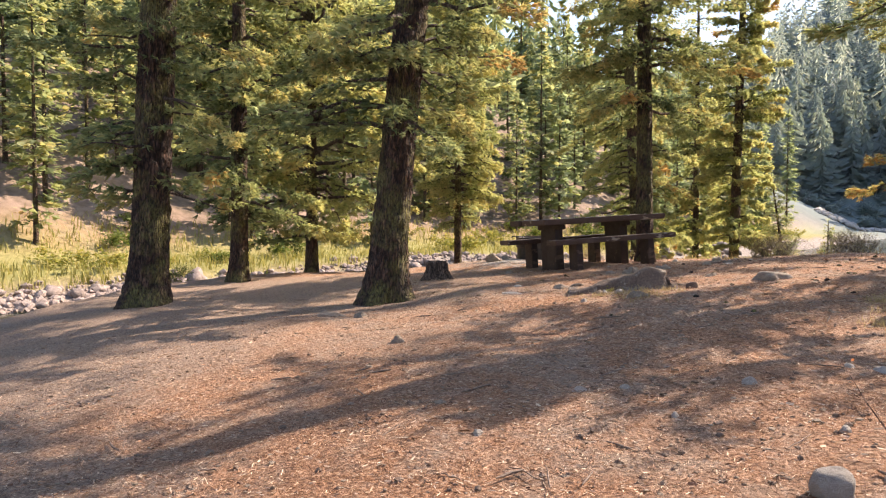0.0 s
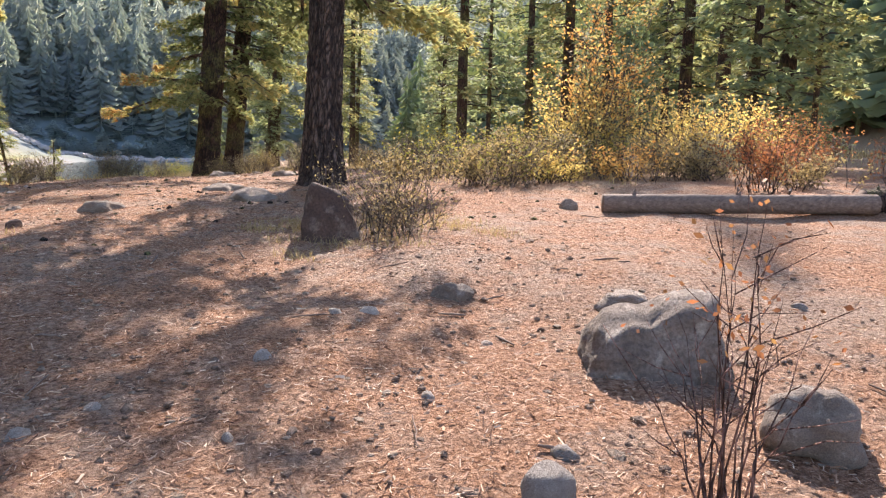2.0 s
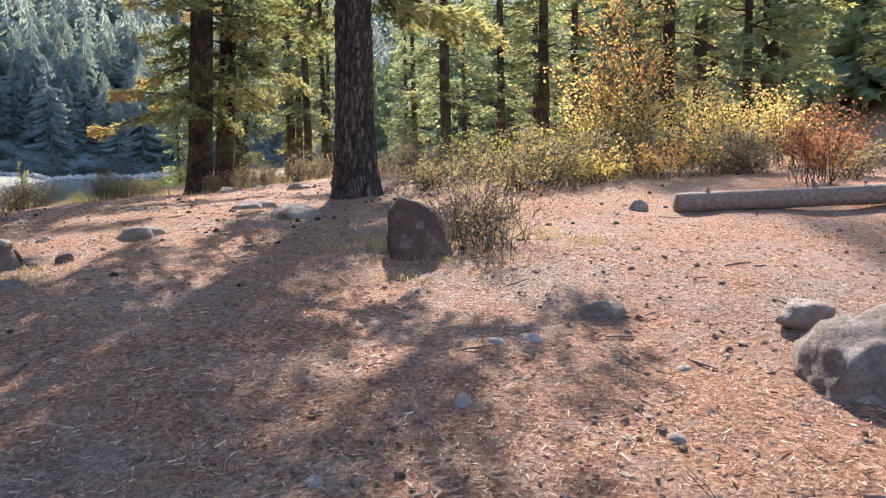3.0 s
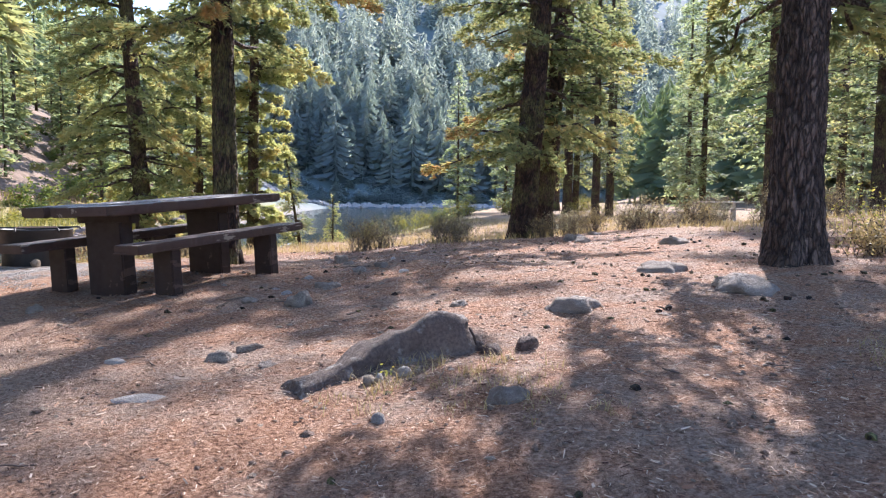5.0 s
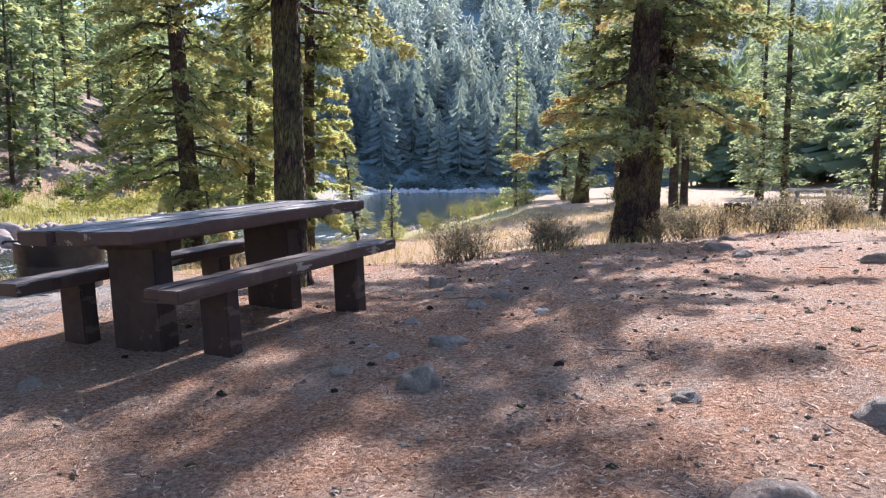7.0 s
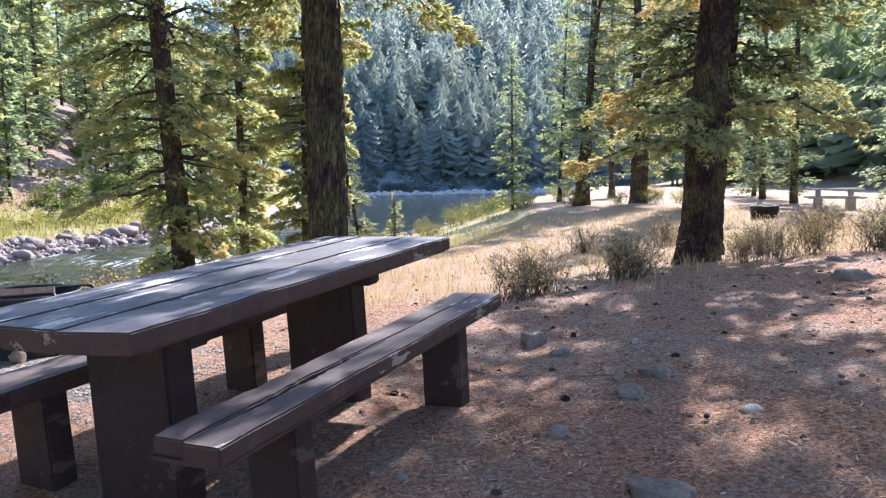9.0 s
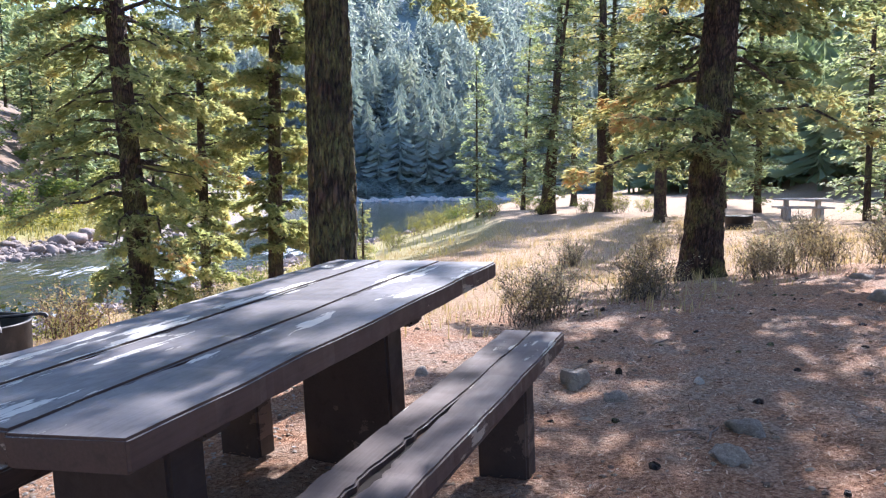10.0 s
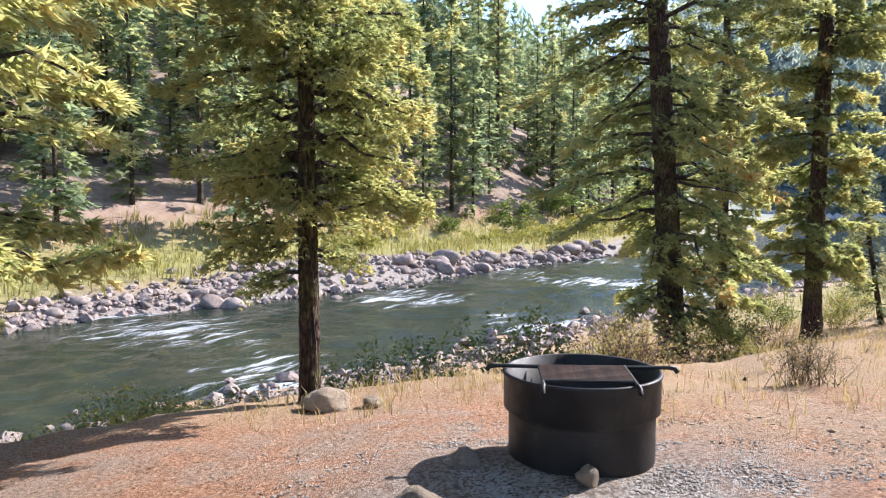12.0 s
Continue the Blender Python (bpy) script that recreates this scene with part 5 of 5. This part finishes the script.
thicket = np.random.default_rng(77)
BRUSH = [shrub("brush", "pale dry brush in the thicket beyond the log", 6.4, 8.0, 0.75, 1.2, 70, DRY_LEAF, DRY_TWIG, 44, 1100, 0.035, 4, 0.1, group="brush behind the log", stem_r=0.004),
         shrub("brush", "yellowing brush in the thicket beyond the log", 7.1, 8.2, 0.8, 1.2, 71, WILLOW_LEAF, DRY_TWIG, 34, 600, 0.035, 4, 0.1, group="brush behind the log", stem_r=0.004),
         shrub("brush", "tan twiggy brush in the thicket beyond the log", 8.0, 6.9, 0.65, 1.2, 72, SAGE_LEAF, DRY_TWIG, 44, 1100, 0.032, 4, 0.1, group="brush behind the log", stem_r=0.004)]
for k in range(28):
    x = thicket.uniform(4.6, 12.5)
    y = thicket.uniform(0, 3.6) + 6.9 + 0.28 * abs(x - 7)
    sc = thicket.uniform(0.55, 1.15)
    copy_thing(BRUSH[k % 3], pose(x, y, h1(x, y), 0, 0, 50 * k) @ Matrix.Diagonal((sc * 1.15, sc * 1.15, sc, 1)))

SAGE = []
for k, (x, y, sc) in enumerate(((0.25, 14.2, 1.2), (0.6, 14.5, 1.0), (1.65, 14.75, 1.2), (1.95, 15.1, 1.0), (3.7, 15.7, 0.8), (4.3, 15.9, 0.9), (4.6, 15.6, 1.0), (5.2, 15.0, 1.15), (6.0, 16.0, 1.2), (4.9, 17.0, 1.1), (7.3, 16.6, 1.3), (8.4, 17.6, 1.3), (6.8, 18.4, 1.2), (9.4, 19.2, 1.3), (7.5, 14.4, 1.2), (8.8, 15.1, 1.2), (9.6, 13.2, 1.2), (6.6, 13.0, 1.0), (10.6, 16.5, 1.4), (3.2, 20, 1.0), (5.2, 20.6, 1.1), (12, 20, 1.4), (-2.6, 16.6, .9), (11.5, 24, 1.3), (8, 24, 1.2))):
    label = "grey-tan sagebrush growing in dry grass"
    if k < 4:
        o = shrub("sagebrush", label, x, y, 0.62, 0.8, 60 + k, SAGE_LEAF if k % 2 else DRY_LEAF, DRY_TWIG, 60, 1300, 0.024, 4, 0.1, group="sagebrush round the clearing", stem_r=0.004)
        SAGE.append(o)
    else:
        copy_thing(SAGE[k % 4], pose(x, y, h1(x, y), 0, 0, 77 * k) @ Matrix.Diagonal((sc, sc, sc, 1)))

# river-bank bushes
bank_rng = np.random.default_rng(14)
BUSH = [shrub("bank_bush", "green bush on the steep river bank", -7.5, 17.2, 1.0, 1.4, 90, GREEN_LEAF, TWIG, 18, 1500, 0.05, 4, 0.1, group="bushes on the near bank"),
        shrub("bank_bush", "yellow-green bush on the steep river bank", -4.6, 18.1, 0.9, 1.2, 91, WILLOW_LEAF, TWIG, 26, 1700, 0.045, 4, 0.1, group="bushes on the near bank"),
        shrub("bank_bush", "reddish dry bush on the steep river bank", -4.2, 17.2, 0.75, 1.1, 92, DRY_LEAF, RED_TWIG, 34, 1200, 0.035, 4, 0.1, group="bushes on the near bank")]
for x, y, k, sc in ((-8.7, 14.6, 1, .9), (-8.3, 15.0, 1, .7), (-7.0, 16.5, 1, .6), (-8.6, 15.7, 0, .6), (-9.5, 14.0, 0, .7), (-6.9, 17.0, 2, .7), (-6.3, 17.3, 0, .7), (-5.6, 17.8, 2, .8), (-7.0, 18.0, 0, 1.3), (-5.9, 19.5, 0, 1.5), (-4.7, 19.2, 1, .9), (-3.9, 18.4, 2, .9), (-5.2, 21.5, 2, 1.1), (-3.4, 21.8, 1, 1.0), (-3.0, 24, 0, 1.0), (-2.6, 22.4, 2, .9), (-4.2, 26, 1, 1.1), (-2.2, 29, 0, 1.1), (-1.0, 27.6, 1, .9), (-.4, 31.5, 1, 1.0), (1.5, 36, 1, 1.1), (4, 42, 1, 1.3), (7, 50, 1, 1.5), (9, 54, 1, 1.6), (12.0, 44.0, 1, 1.2), (14.4, 43.6, 0, 1.0), (16.6, 44.2, 1, 1.3), (18.5, 44.6, 1, 1.2), (10.2, 46.5, 1, 1.3), (11, 58, 0, 1.5), (13, 62, 1, 1.8), (17, 60, 1, 1.8), (20, 52, 1, 1.5), (-9.3, 15.5, 0, .9), (-8.6, 16.6, 0, .8), (-9.8, 8.8, 0, .6), (-10.4, 6, 2, .9)):
    copy_thing(BUSH[k], pose(x, y, h1(x, y) - 0.03, 0, 0, 61 * k + 13 * x) @ Matrix.Diagonal((sc, sc, sc, 1)))
WILLOW = [shrub("willow_bush", "yellow-green willow bush on the far river bank", -34, 36, 1.5, 2.6, 95, WILLOW_LEAF, TWIG, 12, 800, 0.2, 2, 0.05, group="willows across the river"),
          shrub("willow_bush", "green bush at the foot of the slope across the river", -36, 44, 1.7, 2.4, 96, GREEN_LEAF, TWIG, 12, 800, 0.2, 2, 0.05, group="willows across the river")]
for k in range(75):
    y = bank_rng.uniform(8, 120)
    e = bank_rng.uniform(5, 12) if k % 3 else bank_rng.uniform(10, 30)
    x = float(along(OPPOSITE, y)) - e
    sc = bank_rng.uniform(0.5, 1.15) * (1.0 if y < 60 else 1.5)
    copy_thing(WILLOW[int(bank_rng.random() < (0.25 if e < 9 else 0.7))], pose(x, y, h1(x, y) - 0.05, 0, 0, bank_rng.uniform(0, 360)) @ Matrix.Diagonal((sc * 1.2, sc * 1.2, sc * 0.8, 1)))


# ---- grass, litter, gravel ----
def blades(name, label, mat, x, y, tall, lean, rng, wide=0.006, category="grass"):
    n = len(x)
    z = height(x, y)
    a = rng.uniform(0, 6.28, n)
    d = np.stack([np.cos(a), np.sin(a), np.zeros(n)], -1)
    side = np.stack([-np.sin(a), np.cos(a), np.zeros(n)], -1) * wide
    root = np.stack([x, y, z - 0.01], -1)
    L = (lean * rng.uniform(0.2, 1.0, n))[:, None] * tall[:, None] * d
    up = np.array([0, 0, 1.0])
    mid = root + 0.3 * L + up * tall[:, None] * 0.55
    tip = root + L + up * tall[:, None] * rng.uniform(0.75, 1.0, n)[:, None]
    V = np.stack([root - side, root + side, mid + side * 0.7, mid - side * 0.7, tip], 1)
    F = np.array([[0, 1, 2], [0, 2, 3], [3, 2, 4]])[None] + (np.arange(n) * 5)[:, None, None]
    me = mesh_np(name, V.reshape(-1, 3), F.reshape(-1, 3), mat, np.repeat(np.clip(rng.normal(0.5, 0.22, n), 0, 1), 5))
    tagged(new(name, me), label, category, kind="stuff")


def ground_cover():
    rng = np.random.default_rng(31)

    def tufts(count, per, xr, yr, keep, spread=0.1):
        x, y = rng.uniform(*xr, count), rng.uniform(*yr, count)
        k = keep(x, y) > rng.random(count)
        x, y = np.repeat(x[k], per), np.repeat(y[k], per)
        return x + rng.normal(0, spread, len(x)), y + rng.normal(0, spread, len(x))

    def slope_zone(x, y):
        b = along(BRINK, y)
        a = smooth01((b + 2.4 - x) / 2) * smooth01((y - 12.5) / 2) * (x > along(SHORE, y) + 1.5)
        c = smooth01((y - 13 - 0.25 * np.clip(x - 1, 0, 30)) / 3) * smooth01((38 - y) / 8)
        d = smooth01((x - 4.6) / 1.5) * smooth01((y - 6.4) / 1.5)
        return np.clip(a + c + d, 0, 1)

    x, y = tufts(5600, 8, (-7, 15), (6, 37), slope_zone)
    blades("dry_grass", "pale dry grass on the slope above the river", DRY_GRASS, x, y, rng.uniform(0.05, 0.24, len(x)), 1.0, rng, 0.005)
    x, y = tufts(130, 22, (-1.0, 0.5), (5.6, 6.75), lambda x, y: np.exp(-((x + 0.25) ** 2 + (y - 6.3) ** 2) / 0.22), 0.05)
    x2, y2 = tufts(160, 22, (1.9, 3.6), (4.6, 6.3), lambda x, y: np.ones_like(x) * 0.7, 0.06)
    x, y = np.concatenate([x, x2]), np.concatenate([y, y2])
    blades("dry_grass", "short straw-coloured grass round the rocks", DRY_GRASS, x, y, rng.uniform(0.02, 0.085, len(x)), 1.6, rng, 0.0025)

    def opp(x, y):
        e = along(OPPOSITE, y) - x
        return ((e > 0.9 + 1.1 * bar(y)) & (e < 12)) * 1.0

    x, y = tufts(11000, 7, (-48, 6), (0, 110), opp, 0.35)
    blades("bank_grass", "lush yellow-green grass along the far bank", GREEN_GRASS, x, y, rng.uniform(0.25, 0.75, len(x)), 0.7, rng, 0.03)
    x, y = tufts(2500, 7, (-16, 40), (12, 110), lambda x, y: ((x > along(SHORE, y) + 0.8) & (x < along(BRINK, y) - 0.3)) * (0.25 + 0.6 * (y > 34)), 0.25)
    blades("bank_grass", "green grass on the near river bank", GREEN_GRASS, x, y, rng.uniform(0.15, 0.5, len(x)), 0.7, rng, 0.018)

    # needles, chips and small sticks on the ground
    n = 215000
    x, y = rng.normal(0.6, 3.0, n), 0.4 + 15.5 * rng.random(n) ** 1.4
    k = (x > along(BRINK, y) + 0.3) & (np.hypot(x + 3.9, y - 12.6) > 1.6)
    x, y = x[k], y[k]
    n = len(x)
    a = rng.uniform(0, 6.28, n)
    L = rng.gamma(3, 0.0058, n) + 0.008
    w = rng.uniform(0.0007, 0.0019, n) * (1 + (rng.random(n) < 0.02) * 1.5)
    d = np.stack([np.cos(a), np.sin(a), rng.normal(0, 0.16, n)], -1) * (L / 2)[:, None]
    sd = np.stack([-np.sin(a), np.cos(a), rng.normal(0, 0.5, n)], -1) * w[:, None]
    nb = 0.012 * np.sin(7.1 * x + 2 * np.sin(3 * y)) * np.sin(6.3 * y + 1.7 * np.sin(4 * x))
    c = np.stack([x, y, height(x, y) + nb + rng.uniform(0.002, 0.014, n)], -1)
    V = np.stack([c - d - sd, c - d + sd, c + d + sd, c + d - sd], 1).reshape(-1, 3)
    F = np.array([0, 1, 2, 3])[None] + (np.arange(n) * 4)[:, None]
    tagged(new("needle_litter", mesh_np("needle_litter", V, F, LITTER, np.repeat(np.clip(rng.normal(0.5, 0.42, n), 0, 1), 4))), "fallen brown needles and chips strewn over the ground", "litter", kind="stuff")

    def pebbles(name, label, mat, x, y, size, flat=0.6):
        O = np.array([(1, 0, 0), (0, 1, 0), (-1, 0, 0), (0, -1, 0), (0.6, 0.6, 0.65), (-0.6, 0.6, 0.6), (-0.6, -0.6, 0.7), (0.6, -0.6, 0.6), (0, 0, 0.95)])
        FO = np.array([(0, 1, 4), (1, 2, 5), (2, 3, 6), (3, 0, 7), (0, 4, 7), (1, 5, 4), (2, 6, 5), (3, 7, 6), (4, 5, 8), (5, 6, 8), (6, 7, 8), (7, 4, 8)])
        n = len(x)
        V = O[None] * rng.uniform(0.75, 1.25, (n, 9, 3)) * (size / 2)[:, None, None] * np.stack([np.ones(n), rng.uniform(0.6, 1, n), rng.uniform(0.5, 0.9, n) * flat * 1.4], -1)[:, None]
        a = rng.uniform(0, 6.28, n)
        c, s_ = np.cos(a)[:, None], np.sin(a)[:, None]
        V = np.stack([V[..., 0] * c - V[..., 1] * s_, V[..., 0] * s_ + V[..., 1] * c, V[..., 2]], -1)
        V += np.stack([x, y, height(x, y) - 0.12 * size], -1)[:, None]
        F = FO[None] + (np.arange(n) * 9)[:, None, None]
        tagged(new(name, mesh_np(name, V.reshape(-1, 3), F.reshape(-1, 3), mat, smooth=False)), label, name, kind="stuff")

    n = 2400
    x, y = rng.normal(0.4, 2.8, n), 0.6 + 13.5 * rng.random(n) ** 1.3
    pebbles("pebbles", "small pale pebbles among the needles", STONE_TAN, x, y, 0.014 + rng.gamma(2, 0.0085, n), 0.45)
    n = 5200
    x, y = rng.normal(1.0, 2.6, n), 0.6 + 14 * rng.random(n) ** 1.3
    pebbles("bark_chips", "dark bark chips and clods among the needles", STONE_BROWN, x, y, 0.012 + rng.gamma(2, 0.007, n), 0.8)
    n = 15000
    x, y = rng.normal(-3.75, 0.7, n), rng.normal(12.5, 0.75, n)
    k = (np.hypot(x + 4.03, y - 13.24) > 0.43) & (x > along(BRINK, y) + 0.8)
    pebbles("gravel", "light grey gravel spread round the fire ring", STONE_PALE, x[k], y[k], rng.uniform(0.01, 0.031, int(k.sum())))
    n = 420
    x, y = rng.normal(3.2, 2.4, n), rng.normal(11, 4.2, n)
    k = y > 5
    pebbles("fallen_cones", "dark fallen fir cones on the ground", BARK, x[k], y[k], rng.uniform(0.04, 0.07, int(k.sum())), 0.9)
    s = Shape()
    for _ in range(150):
        x, y, a, L = rng.normal(0.8, 2.4), rng.uniform(0.3, 13), rng.uniform(0, 6.28), rng.uniform(0.06, 0.24)
        t = np.linspace(-0.5, 0.5, 5)
        px_, py_ = x + np.cos(a) * L * t, y + np.sin(a) * L * t
        s.tube(np.stack([px_, py_ + rng.normal(0, 0.01, 5), height(px_, py_) + 0.012], -1), 0.006 * rng.uniform(0.4, 1.1) * (1.2 - np.abs(t)), 5)
    tagged(new("fallen_twigs", s.mesh("fallen_twigs", LOGWOOD, True)), "thin brown sticks lying on the ground", "twigs", kind="stuff")


ground_cover()
